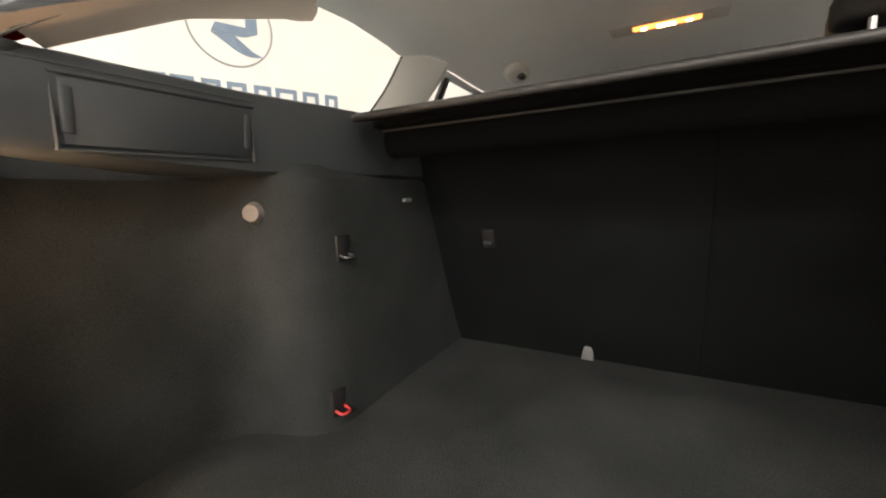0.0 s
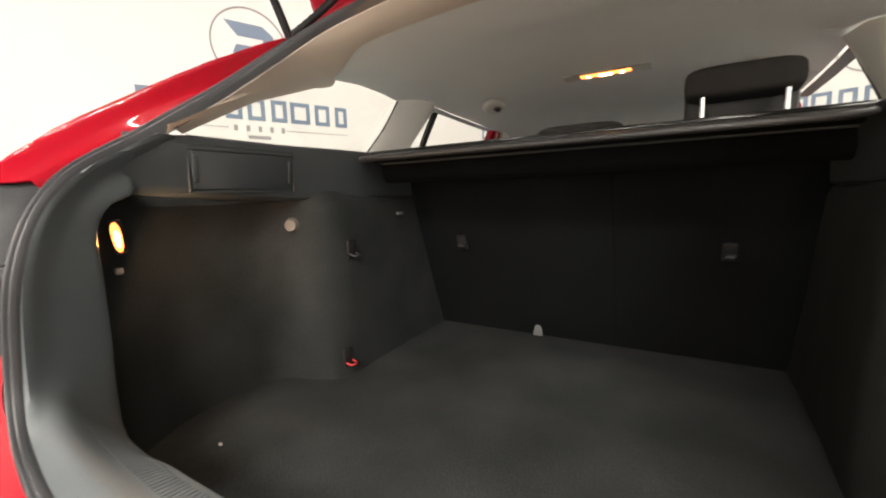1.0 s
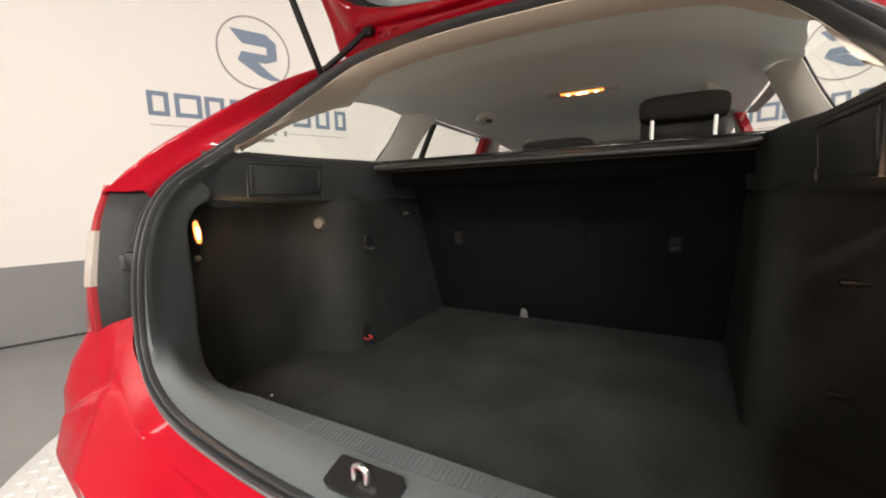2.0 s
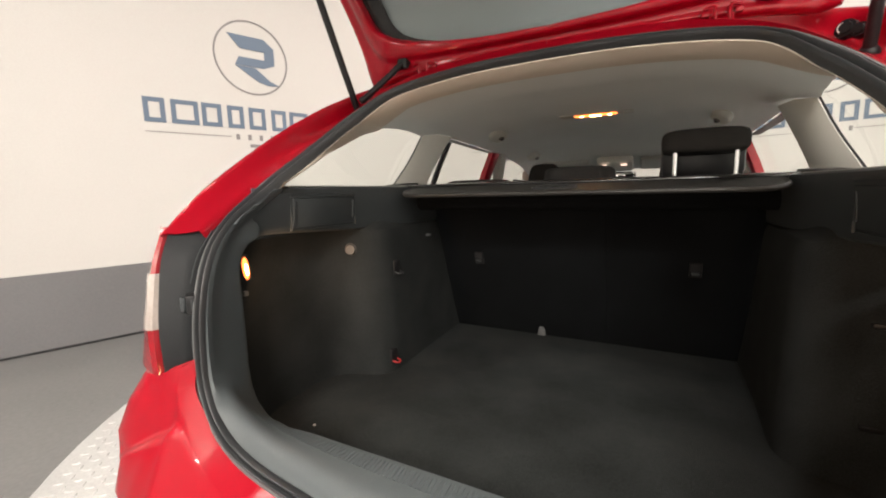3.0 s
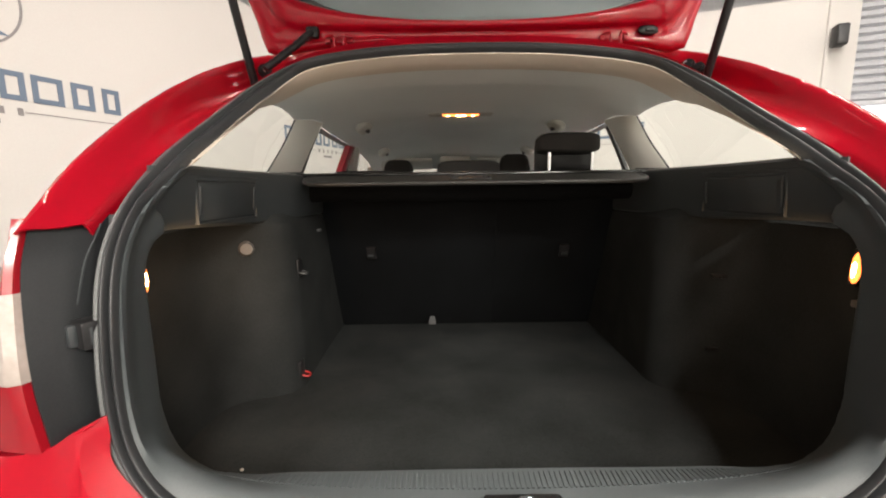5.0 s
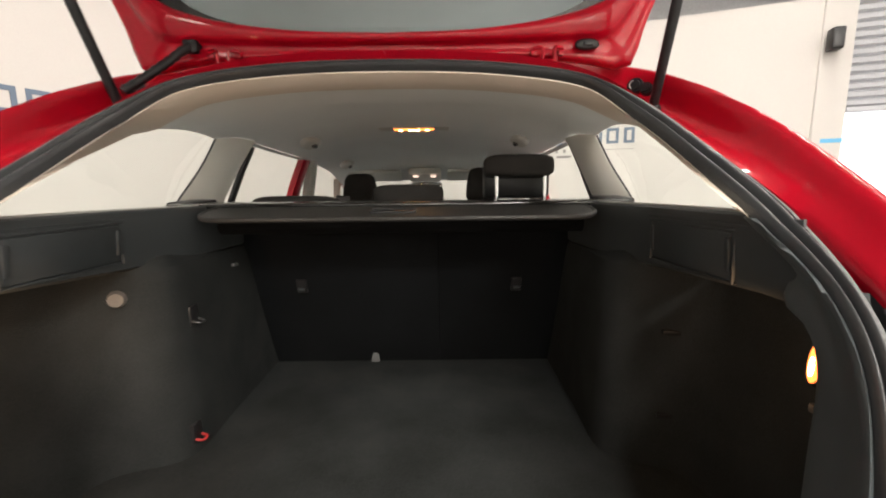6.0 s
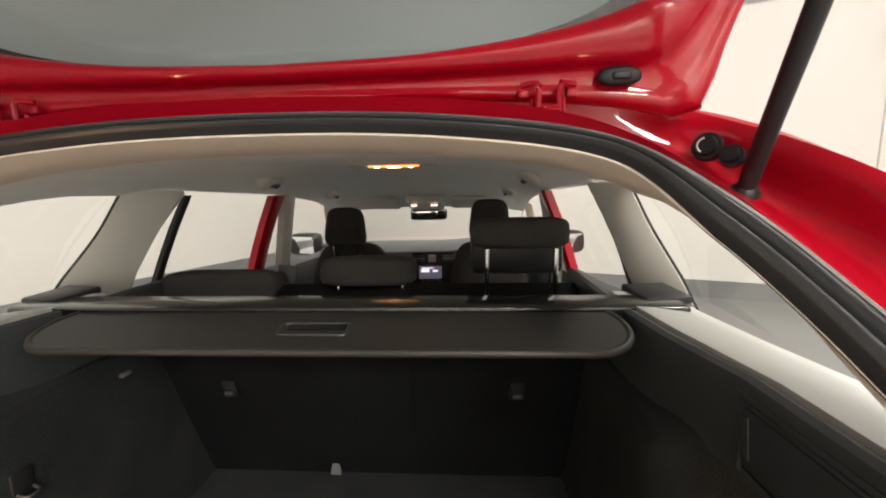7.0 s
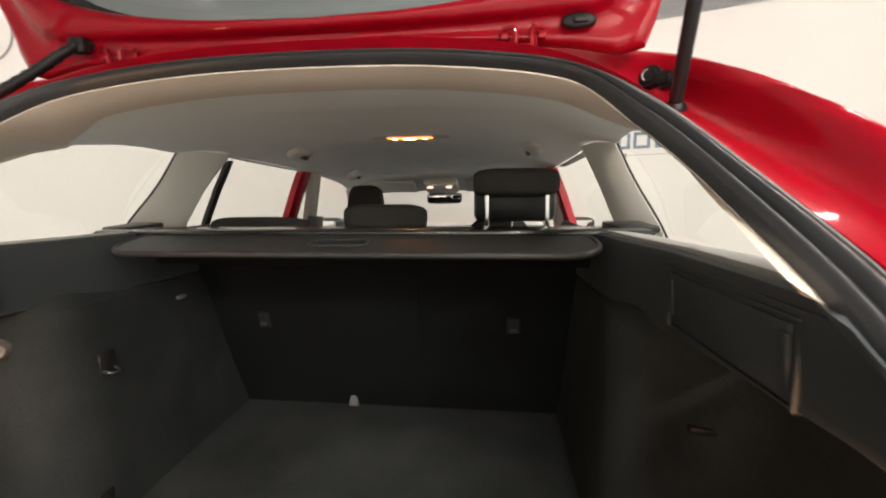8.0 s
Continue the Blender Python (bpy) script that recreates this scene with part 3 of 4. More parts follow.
# bumper: follows the lower opening, then turns out and down
def stations(nodes, per=6):
    """A smooth curve with the same number of steps between each pair of nodes."""
    p = [V(q) for q in nodes]
    out = []
    for i in range(len(p) - 1):
        b, c = p[i], p[i + 1]
        a = p[i - 1] if i else b * 2 - c
        d = p[i + 2] if i + 2 < len(p) else c * 2 - b
        for j in range(per):
            t = j / per
            out.append(0.5 * (2 * b + (c - a) * t + (2 * a - 5 * b + 4 * c - d) * t * t + (3 * b - a - 3 * c + d) * t**3))
    return out + [p[-1]]


BL = stations([(0, -0.12, 0.567), (0.25, -0.118, 0.582), (0.425, -0.12, 0.628), (0.514, -0.121, 0.722), (0.522, -0.11, 0.786), (0.549, -0.1265, 0.776), (0.62, -0.117, 0.765), (0.7, -0.04, 0.76), (0.8, 0.15, 0.765)])
BM = stations([(0, -0.136, 0.556), (0.25, -0.134, 0.57), (0.425, -0.134, 0.612), (0.505, -0.128, 0.684), (0.535, -0.131, 0.675), (0.575, -0.14, 0.657), (0.65, -0.148, 0.612), (0.702, -0.112, 0.598), (0.83, 0.16, 0.615)])
BULGE = [V((0.014, -0.01, 0)) * smooth01((p.x - 0.57) / 0.09) for p in BM]
BM = [p + c * 0.55 for p, c in zip(BM, BULGE)]
BQ = [p + V((0, -0.018 * (1 - smooth01((p.x - 0.62) / 0.08)), -0.012)) * (0.1 + 0.9 * smooth01((p.x - 0.49) / 0.03)) for p in BM]
BN = stations([(0, -0.21, 0.52), (0.25, -0.208, 0.52), (0.44, -0.204, 0.525), (0.52, -0.199, 0.54), (0.555, -0.198, 0.546), (0.602, -0.194, 0.55), (0.667, -0.17, 0.55), (0.724, -0.09, 0.55), (0.86, 0.2, 0.55)])
BO = stations([(0, -0.215, 0.4), (0.25, -0.213, 0.4), (0.42, -0.2, 0.4), (0.53, -0.175, 0.4), (0.565, -0.172, 0.4), (0.61, -0.16, 0.4), (0.68, -0.122, 0.4), (0.745, -0.055, 0.4), (0.86, 0.22, 0.4)])
BP = [p + V((0, 0.03, -0.18)) for p in BO]
BI = [p + (MID - p).normalized() * 0.024 * min(max((0.56 - p.x) / 0.025, 0), 1) + V((0, 0.012, 0)) for p in BL]
BC = [a.lerp(b, 0.38) + c for a, b, c in zip(BL, BM, BULGE)]
BD = [a.lerp(b, 0.75) + c for a, b, c in zip(BL, BM, BULGE)]
def beside(a, b, far):
    """A row a short way from a towards b, to hold a crease tight."""
    return [p + (q - p).normalized() * min(far, 0.4 * (q - p).length) for p, q in zip(a, b)]


bump_rows = []
for r in (BI, BL, BC, BD, beside(BM, BD, 0.013), beside(BM, BD, 0.004), beside(BM, BQ, 0.004), beside(BM, BQ, 0.01), beside(BQ, BM, 0.01), beside(BQ, BM, 0.004), beside(BQ, BN, 0.004), beside(BQ, BN, 0.013), BN, BO, BP):
    bump_rows.append(flip(r[:0:-1]) + list(r))
part("rear_bumper", loft(bump_rows, 0.004), RED, car, "glossy red rear bumper")
part("bumper_valance", loft([bump_rows[-1], [p + V((0, 0.12, -0.06)) for p in bump_rows[-1]]], 0.004), BLACK, car)

# sides, roof skin, bonnet and wheels, seen only from outside
SIDE_Y = [0.14, 0.5, 1.0, 1.8, 2.6, 3.4, 4.0, 4.3]
for sx in (1, -1):
    rows = []
    for x, z, hang in ((0.735, 1.5, 0.0), (0.79, 1.5, 0.05), (0.86, 0.82, 0.12), (0.895, 0.65, 0.3), (0.88, 0.4, 0.5), (0.86, 0.24, 0.7)):
        row = []
        for y in SIDE_Y:
            belt = float(np.interp(y, (0.14, 0.7, 1.0, 1.8, 2.6, 3.4, 4.0, 4.3), (1.05, 1.05, 0.985, 0.945, 0.92, 0.85, 0.76, 0.68)))
            shrink = 0.02 * max(0, (0.5 - y) / 0.36) + 0.17 * max(0, (y - 3.4) / 0.9) ** 2
            row.append(V((sx * (x - shrink), y, min(z, belt - hang))))
        rows.append(rs(row, 30))
    rows = [rs([rows[j][i] for j in range(6)], 14) for i in range(30)]
    part("body_side", loft(rows, 0.003), RED, car, "red body side")
roof_rows = []
for y, z, x in ((0.58, 1.45, 0.5), (0.9, 1.463, 0.55), (1.4, 1.468, 0.565), (1.9, 1.455, 0.56), (2.25, 1.39, 0.54), (2.46, 1.25, 0.53)):
    roof_rows.append(rs([(-x - 0.04, y, z - 0.1), (-x, y, z - 0.035), (0, y, z), (x, y, z - 0.035), (x + 0.04, y, z - 0.1)], 25))
part("roof", loft(roof_rows, 0.003), RED, car, "red roof skin")
hood = []
for y, z, x in ((2.92, 0.9, 0.7), (3.4, 0.845, 0.72), (4.0, 0.76, 0.68), (4.35, 0.64, 0.6), (4.42, 0.5, 0.62), (4.38, 0.25, 0.62)):
    hood.append(rs([(-x, y, z - 0.03), (-x * 0.6, y, z), (0, y + 0.05, z + 0.01), (x * 0.6, y, z), (x, y, z - 0.03)], 25))
part("bonnet", loft(hood, 0.003), RED, car, "red bonnet and nose")
for sx in (1, -1):
    for y in (0.72, 3.42):
        bm = bmesh.new()
        prof = ((0.185, 0.0), (0.2, 0.06), (0.3, 0.085), (0.318, 0.06), (0.318, -0.06), (0.3, -0.085), (0.2, -0.08), (0.185, 0.0))
        rows = [[V((sx * (0.795 + w), y + r * math.cos(a), 0.33 + r * math.sin(a))) for a in [2 * math.pi * k / 40 for k in range(40)]] for r, w in prof]
        wheel = part("wheel", loft(rows, 0, True), RUBBER, car, "black tyre on alloy wheel")
        bm = bmesh.new()
        for k in range(5):
            rbox(bm, (0.03, 0.05, 0.17), pose(sx * 0.83, y, 0.33, 72 * k, 0, 0) @ pose(0, 0, 0.1), 0.008)
        rbox(bm, (0.04, 0.09, 0.09), pose(sx * 0.83, y, 0.33), 0.02)
        part("rim", bm, STEEL, wheel, "silver alloy rim")

# ---- the car: boot lining ----
WALL_PLAN = [(0.54, 0.036), (0.574, 0.058), (0.614, 0.13), (0.64, 0.2), (0.645, 0.34), (0.628, 0.4), (0.59, 0.431), (0.545, 0.446), (0.508, 0.462), (0.486, 0.488), (0.477, 0.53), (0.479, 0.58), (0.487, 0.75), (0.492, 1.06)]
plan = rs([(x, y, 0) for x, y in WALL_PLAN], 60)
bm = bmesh.new()
edge = [V((p.x, p.y, 0.53)) for p in plan]
edge = edge + flip(edge)[::-1]
top_v = [bm.verts.new(p) for p in edge]
bm.faces.new(top_v)
bot = [bm.verts.new(p - V((0, 0, 0.03))) for p in edge]
bm.faces.new(bot)
for i in range(len(edge)):
    j = (i + 1) % len(edge)
    bm.faces.new((top_v[i], top_v[j], bot[j], bot[i]))
part("boot_floor", bm, CARPET, car, "dark grey carpeted boot floor", smooth=False)
bm = box((1.12, 0.16, 0.03), (0, 0.075, 0.5135), 0)
part("boot_floor_edge", bm, CARPET, car)

for sx in (1, -1):
    rows = []
    for z, out in ((0.5, -0.004), (0.545, 0.0), (0.6, 0.003), (0.75, 0.008), (0.9, 0.01), (0.965, 0.012), (0.982, 0.016), (0.992, 0.03), (1.03, 0.058)):
        rows.append([V((sx * (p.x + out), p.y, z)) for p in plan])
    part("side_lining", loft(rows, 0.004), CARPET, car, "black carpet lining of the boot side and wheel arch")
    # upper side panel with its recessed cover
    prof = [(0.66, 0.984), (0.55, 0.986), (0.541, 0.992), (0.538, 1.01), (0.534, 1.05), (0.53, 1.095), (0.534, 1.108), (0.542, 1.112), (0.552, 1.109), (0.558, 1.08)]
    ys = [0.05, 0.1, 0.15, 0.2, 0.3, 0.42, 0.55, 0.68, 0.78, 0.9, 1.02]
    rows = []
    for y in ys:
        off = float(np.interp(y, (0.42, 0.5, 0.58, 0.7, 1.02), (0.0, 0.016, 0.03, 0.038, 0.042)))
        under = float(np.interp(y, (0.0, 0.125, 0.26), (1.02, 1.108, 1.205))) - 0.018
        rows.append([V((sx * min(x - off, 0.545 + 0.55 * max(y - 0.1, 0)), y, min(z + (0.02 if z < 1.0 else 0.012 if z < 1.02 else 0.0) * min(max((0.44 - y) / 0.34, 0), 1), under))) for x, z in prof])
    upper_trim = part("upper_side_trim", loft(rows[0:], 0.003), PANEL, car, "dark grey plastic side panel below the window")
    bm = bmesh.new()
    for a, b, w in (((0.185, 1.008), (0.42, 1.008), 0.003), ((0.185, 1.088), (0.42, 1.088), 0.004), ((0.185, 1.008), (0.185, 1.088), 0.003), ((0.42, 1.008), (0.42, 1.088), 0.005)):
        mid = ((a[0] + b[0]) / 2, (a[1] + b[1]) / 2)
        dx = 0.5385 - (mid[1] - 1.01) * 0.1
        rbox(bm, (0.006, abs(a[0] - b[0]) + w, abs(a[1] - b[1]) + w), pose(sx * dx, mid[0], mid[1]), 0.0015)
    part("cover_rim", bm, PANEL, upper_trim)
    for y in (0.196, 0.409):
        part("clip", box((0.007, 0.011, 0.05), (sx * 0.5325, y, 1.05), 0.002, (0, -sx * 5.0, 0)), PANEL, upper_trim, "ribbed grey clip of the cover")
    part("top_line", box((0.004, 0.5, 0.003), (sx * 0.5308, 0.35, 1.096), 0.001), PANEL, upper_trim)
    part("cover_plate", box((0.004, 0.222, 0.07), (sx * 0.5335, 0.302, 1.048), 0.0015, (0, -sx * 5.0, 0)), PANEL, upper_trim)
    # light window shelf
    rows = [[V((sx * min(x + dx, 0.562 + 0.6 * (y - 0.12)), y, z)) for x, y in ((0.549, 0.2), (0.551, 0.26), (0.552, 0.4), (0.54, 0.48), (0.528, 0.56), (0.516, 0.7), (0.513, 0.775))] for dx, z in ((-0.003, 1.106), (0.002, 1.115), (0.03, 1.114), (0.08, 1.107), (0.125, 1.097), (0.15, 1.08))]
    part("window_shelf", loft(rows, 0.003), SHELF, car, "pale grey window shelf trim")
    part("pillar_foot", box((0.088, 0.09, 0.016), (sx * 0.588, 0.755, 1.115), 0.005, (4, 0, sx * 8)), BLACK, car, "dark plastic foot of the pillar trim")
    # boot lamp, hooks
    lamp = part("boot_lamp", pad((0.012, 0.015, 0.052), (sx * 0.5630, 0.0730, 0.934), (8, 0, -sx * 20), 2.3), AMBER, car, "lit amber boot lamp")
    part("bulb", pad((0.005, 0.006, 0.026), (sx * 0.5578, 0.0712, 0.932), (8, 0, -sx * 20), 2.3), WARM, lamp)
    part("lamp_rim", box((0.01, 0.02, 0.058), (sx * 0.5690, 0.0770, 0.934), 0.003, (8, 0, -sx * 20)), BLACK, lamp)
    part("button", box((0.01, 0.012, 0.012), (sx * 0.57, 0.072, 0.876), 0.003), CAP, car)

bm = bmesh.new()
bmesh.ops.create_cone(bm, cap_ends=True, segments=20, radius1=0.019, radius2=0.014, depth=0.014, matrix=pose(-0.572, 0.434, 0.926, 90, 0, 25))
part("hook_cap", bm, CAP, car, "round pale plastic hook cap")
for sx, z, y, x in ((-1, 0.856, 0.549, 0.489), (-1, 0.578, 0.5095, 0.485)):
    bm = box((0.012, 0.034, 0.05), (sx * x, y, z), 0.004)
    part("eye_plate", bm, BLACK, car, "black lashing eye plate")
    bm = tube(bmesh.new(), rs([(sx * (x - 0.006), y - 0.012, z - 0.012), (sx * (x - 0.02), y - 0.01, z - 0.016), (sx * (x - 0.024), y, z - 0.016), (sx * (x - 0.02), y + 0.01, z - 0.016), (sx * (x - 0.006), y + 0.012, z - 0.012)], 12), 0.0028, 8)
    part("lashing_eye", bm, HOOK_RED if z < 0.6 else RUBBER, car)
for z, x, y in ((0.843, 0.6, 0.432), (0.654, 0.6, 0.432)):
    bm = box((0.045, 0.014, 0.01), (x, y, z), 0.003, (0, 0, -8))
    part("hook", bm, BLACK, car, "small black hook")
part("crumb", box((0.006, 0.005, 0.004), (-0.485, 0.163, 0.532), 0.001), WHITE, car)

# load edge: ribs, latch well and striker
bm = bmesh.new()
secs = list(zip(*frame_rows(lower)))
for sec_a, sec_b in zip(secs, secs[1:]):
    way = (sec_b[0] - sec_a[0]).normalized()
    for f in (0.25, 0.75):
        sec = [p.lerp(q, f) for p, q in zip(sec_a, sec_b)][5:]
        if abs(sec[0].x) > 0.44:
            continue
        line = []
        for y in (-0.034, -0.027, -0.02, -0.012, -0.005):
            for p, q in zip(sec, sec[1:]):
                if p.y <= y < q.y:
                    line.append(p.lerp(q, (y - p.y) / (q.y - p.y)))
                    break
        if len(line) < 3:
            continue
        rows = [[bm.verts.new(p + way * dx + V((0, 0, dz))) for dx, dz in ((-0.0026, -0.001), (-0.0018, 0.005), (0.0018, 0.005), (0.0026, -0.001))] for p in line]
        for a, b in zip(rows, rows[1:]):
            for k in range(3):
                bm.faces.new((a[k], a[k + 1], b[k + 1], b[k]))
        bm.faces.new(rows[0])
        bm.faces.new(rows[-1])
ribs = part("tread_ribs", bm, PLASTIC, car, "ribbed tread of the load edge", smooth=False)
ribs["kind"] = "stuff"
# No hollow is cut: a flush black plate gives the well its shade.
bm = prism(rounded(0.106, 0.042, 0.006, 4), "z", -0.012, 0.002, 0.0)
bmesh.ops.transform(bm, matrix=pose(0.013, -0.077, 0.645, 20, 0, 0), verts=bm.verts)
well = part("latch_well_plate", bm, FRIT_AND_WELL, car, "black plate for the shaded latch well in the load edge")
bm = tube(bmesh.new(), rs([(0.004, -0.083, 0.649), (0.004, -0.083, 0.662), (0.009, -0.083, 0.668), (0.019, -0.083, 0.668), (0.024, -0.083, 0.662), (0.024, -0.083, 0.649)], 20), 0.0045, 10)
part("striker", bm, CHROME, well, "shiny steel latch striker")

# ---- the car: windows, pillars and roof lining ----
for sx in (1, -1):
    lo = rs([(0.585, 0.2, 1.105), (0.66, 0.42, 1.098), (0.688, 0.7, 1.095), (0.7, 0.9, 1.09)], 16)
    hi = rs([(0.53, 0.26, 1.21), (0.56, 0.5, 1.3), (0.6, 0.75, 1.335), (0.612, 0.97, 1.33)], 16)
    rows = [[a.lerp(b, f) + V((0.012 * math.sin(math.pi * f), 0, 0)) for a, b in zip(lo, hi)] for f in (0, 0.25, 0.5, 0.75, 1)]
    if sx < 0:
        rows = [flip(r) for r in rows]
    w = part("quarter_window", loft(rows), GLASS, car, "clear rear side window")
    w.visible_shadow = False
    # pillar between boot window and rear door
    a = rs([(0.606, 0.948, 1.316), (0.64, 0.905, 1.22), (0.677, 0.836, 1.12), (0.693, 0.8, 1.06)], 12)
    b = rs([(0.57, 1.01, 1.325), (0.602, 0.955, 1.22), (0.637, 0.898, 1.12), (0.662, 0.868, 1.06)], 12)
    c = rs([(0.555, 1.1, 1.325), (0.59, 1.035, 1.22), (0.62, 0.982, 1.12), (0.64, 0.955, 1.06)], 12)
    d = rs([(0.585, 1.145, 1.315), (0.64, 1.08, 1.2), (0.67, 1.04, 1.11), (0.69, 1.03, 1.05)], 12)
    rows = [a, b, c, d]
    if sx < 0:
        rows = [flip(r) for r in rows]
    part("window_rubber", tube(bmesh.new(), [V((sx * abs(p.x) + sx * 0.004, p.y, p.z)) for p in a], 0.003, 8), BLACK, car)
    part("pillar_trim", loft(rows, 0.002), STONE, car, "beige pillar trim behind the rear door")
    # doors' upper frames
    def strip(name, p, q, wide, mat, label="", depth=0.03):
        p, q = V((sx * p[0], p[1], p[2])), V((sx * q[0], q[1], q[2]))
        rows = [[u + V((0, -wide / 2, 0)), u + V((-sx * depth * 0.3, -wide / 3, 0)), u + V((-sx * depth * 0.3, wide / 3, 0)), u + V((0, wide / 2, 0)), u + V((sx * depth, wide / 2, 0)), u + V((sx * depth, -wide / 2, 0))] for u in (p, p.lerp(q, 0.33) + V((sx * 0.006, 0, 0)), p.lerp(q, 0.66) + V((sx * 0.006, 0, 0)), q)]
        return part(name, loft(rows, 0, True), mat, car, label)

    strip("window_divider", (0.6, 1.185, 1.31), (0.7, 1.13, 1.02), 0.026, BLACK, "black divider bar in the rear door window", 0.014)
    inset = 0.025 if sx > 0 else 0.0
    strip("door_frame", (0.578 - inset, 1.735, 1.3), (0.695 - inset, 1.72, 0.96), 0.095, RED, "red painted door frame edge")
    strip("centre_pillar", (0.566, 1.83, 1.305), (0.66, 1.85, 0.7), 0.09, STONE, "beige centre pillar trim")
    strip("roof_rail", (0.60, 1.07, 1.33), (0.6, 1.75, 1.305), 0.03, BLACK, "dark door frame at the roof")
    rows = [[V((sx * x, y, z)) for x, y, z in ((0.6, 1.08, 1.33), (0.594, 1.7, 1.305), (0.59, 2.28, 1.24))], [V((sx * x, y, z)) for x, y, z in ((0.655, 1.05, 1.18), (0.652, 1.72, 1.14), (0.66, 2.5, 1.1))], [V((sx * x, y, z)) for x, y, z in ((0.715, 1.02, 0.99), (0.72, 1.74, 0.95), (0.72, 2.75, 0.91))]]
    w = part("door_window", loft(rows), GLASS, car, "clear door window")
    w.visible_shadow = False
    rows = [[V((sx * (x + dx), y, z + dz)) for y, z in ((1.02, 1.015), (1.3, 0.99), (1.75, 0.96), (2.3, 0.935), (2.75, 0.92))] for x, dx, dz in ((0.715, 0, 0), (0.69, 0, 0.012), (0.66, 0, -0.01), (0.65, 0, -0.12), (0.665, 0, -0.5))]
    part("door_trim", loft(rows, 0.004), LIP, car, "grey door trim")
    strip("windscreen_pillar", (0.575, 2.38, 1.22), (0.70, 2.86, 0.95), 0.07, BEIGE, "beige windscreen pillar trim")
    # grab handles with coat hooks
    for y, z in ((1.395, 1.352), (2.06, 1.30)):
        at = pose(sx * 0.452, y, z + 0.008, 0, sx * 30, 0)
        g = part("grab_handle", pad((0.075, 0.15, 0.04), at @ V((0, 0, -0.012)), (0, sx * 30, 0), 2.6, 28, 14), STONE, car, "folded roof grab handle")
        # Darker pad that paints the shade of the handle's recess; nothing is hollowed.
        part("handle_recess_shade", pad((0.03, 0.08, 0.03), at @ V((-sx * 0.006, 0.004, -0.0205)), (0, sx * 30, 0), 2.6, 24, 12), CAP, g)
        bm = pad((0.018, 0.034, 0.03), at @ V((-sx * 0.006, 0.008, -0.026)), (0, sx * 30, 0), 3)
        part("coat_hook", bm, RUBBER, g, "dark folding coat hook")
    part("seat_belt", box((0.006, 0.045, 0.5), (sx * 0.622, 1.865, 0.98), 0.002, (0, sx * 4, 0)), BLACK, car, "black seat belt webbing")

rows = []
for y, zc, ze, xe in ((0.5, 1.378, 1.288, 0.53), (0.62, 1.379, 1.304, 0.55), (0.7, 1.38, 1.314, 0.565), (0.74, 1.382, 1.317, 0.575), (0.79, 1.389, 1.32, 0.585), (0.86, 1.395, 1.32, 0.595), (0.95, 1.4, 1.32, 0.61),
                      (1.1, 1.402, 1.33, 0.585), (1.35, 1.402, 1.325, 0.59), (1.7, 1.39, 1.31, 0.585), (1.95, 1.368, 1.285, 0.58), (2.15, 1.33, 1.262, 0.578), (2.3, 1.275, 1.225, 0.575), (2.44, 1.214, 1.18, 0.57)):
    row = []
    for i in range(41):
        u = -1 + i / 20
        row.append(V((u * xe, y, zc - (zc - ze) * abs(u) ** 2.8)))
    rows.append(row)
dense = [rs([r[i] for r in rows], 60) for i in range(41)]
part("roof_lining", loft(dense, 0.006), LINER, car, "pale grey fabric roof lining")
# interior lamp
bm = box((0.29, 0.08, 0.01), (0, 1.345, 1.3985), 0.004)
base = part("roof_lamp", bm, STONE, car, "roof lamp with lit amber lens")
part("lens", box((0.165, 0.03, 0.006), (0.0, 1.338, 1.3925), 0.0025), AMBER, base, "glowing amber lens")
part("bulb", box((0.045, 0.02, 0.003), (0.0, 1.338, 1.389), 0.0012), FILAMENT, base, "bright bulb behind the lens")
part("bulb", box((0.014, 0.016, 0.003), (-0.055, 1.338, 1.389), 0.0012), FILAMENT, base)
part("bulb", box((0.014, 0.016, 0.003), (0.055, 1.338, 1.389), 0.0012), FILAMENT, base)
# front console with reading lamps, windscreen
con = part("roof_console", box((0.21, 0.2, 0.05), (0.005, 2.31, 1.238), 0.02, (-14, 0, 0)), STONE, car, "overhead console with two lit reading lamps")
for x in (-0.051, 0.06):
    part("reading_lamp", box((0.034, 0.014, 0.01), (x, 2.208, 1.226), 0.003), READ, con)
for x in (-0.33, 0.33):
    part("sun_visor", box((0.36, 0.15, 0.02), (x, 2.32, 1.236), 0.008, (-22, 0, 0)), STONE, car, "folded pale sun visor")
rows = [[V((x, y + 0.12 * (1 - (x / 0.72) ** 2), z)) for x in [w * (-1 + k / 8) for k in range(17)]] for w, y, z in ((0.58, 2.34, 1.225), (0.62, 2.52, 1.14), (0.67, 2.73, 1.05), (0.7, 2.9, 0.96))]
w = part("windscreen", loft(rows), GLASS, car, "clear windscreen")
w.visible_shadow = False
# floor pan, dashboard
part("floor_pan", box((1.4, 3.0, 0.05), (0, 1.6, 0.27), 0.01), BLACK, car, "dark cabin floor")
part("front_bulkhead", box((1.36, 0.06, 0.68), (0, 2.95, 0.6), 0.01), BLACK, car)

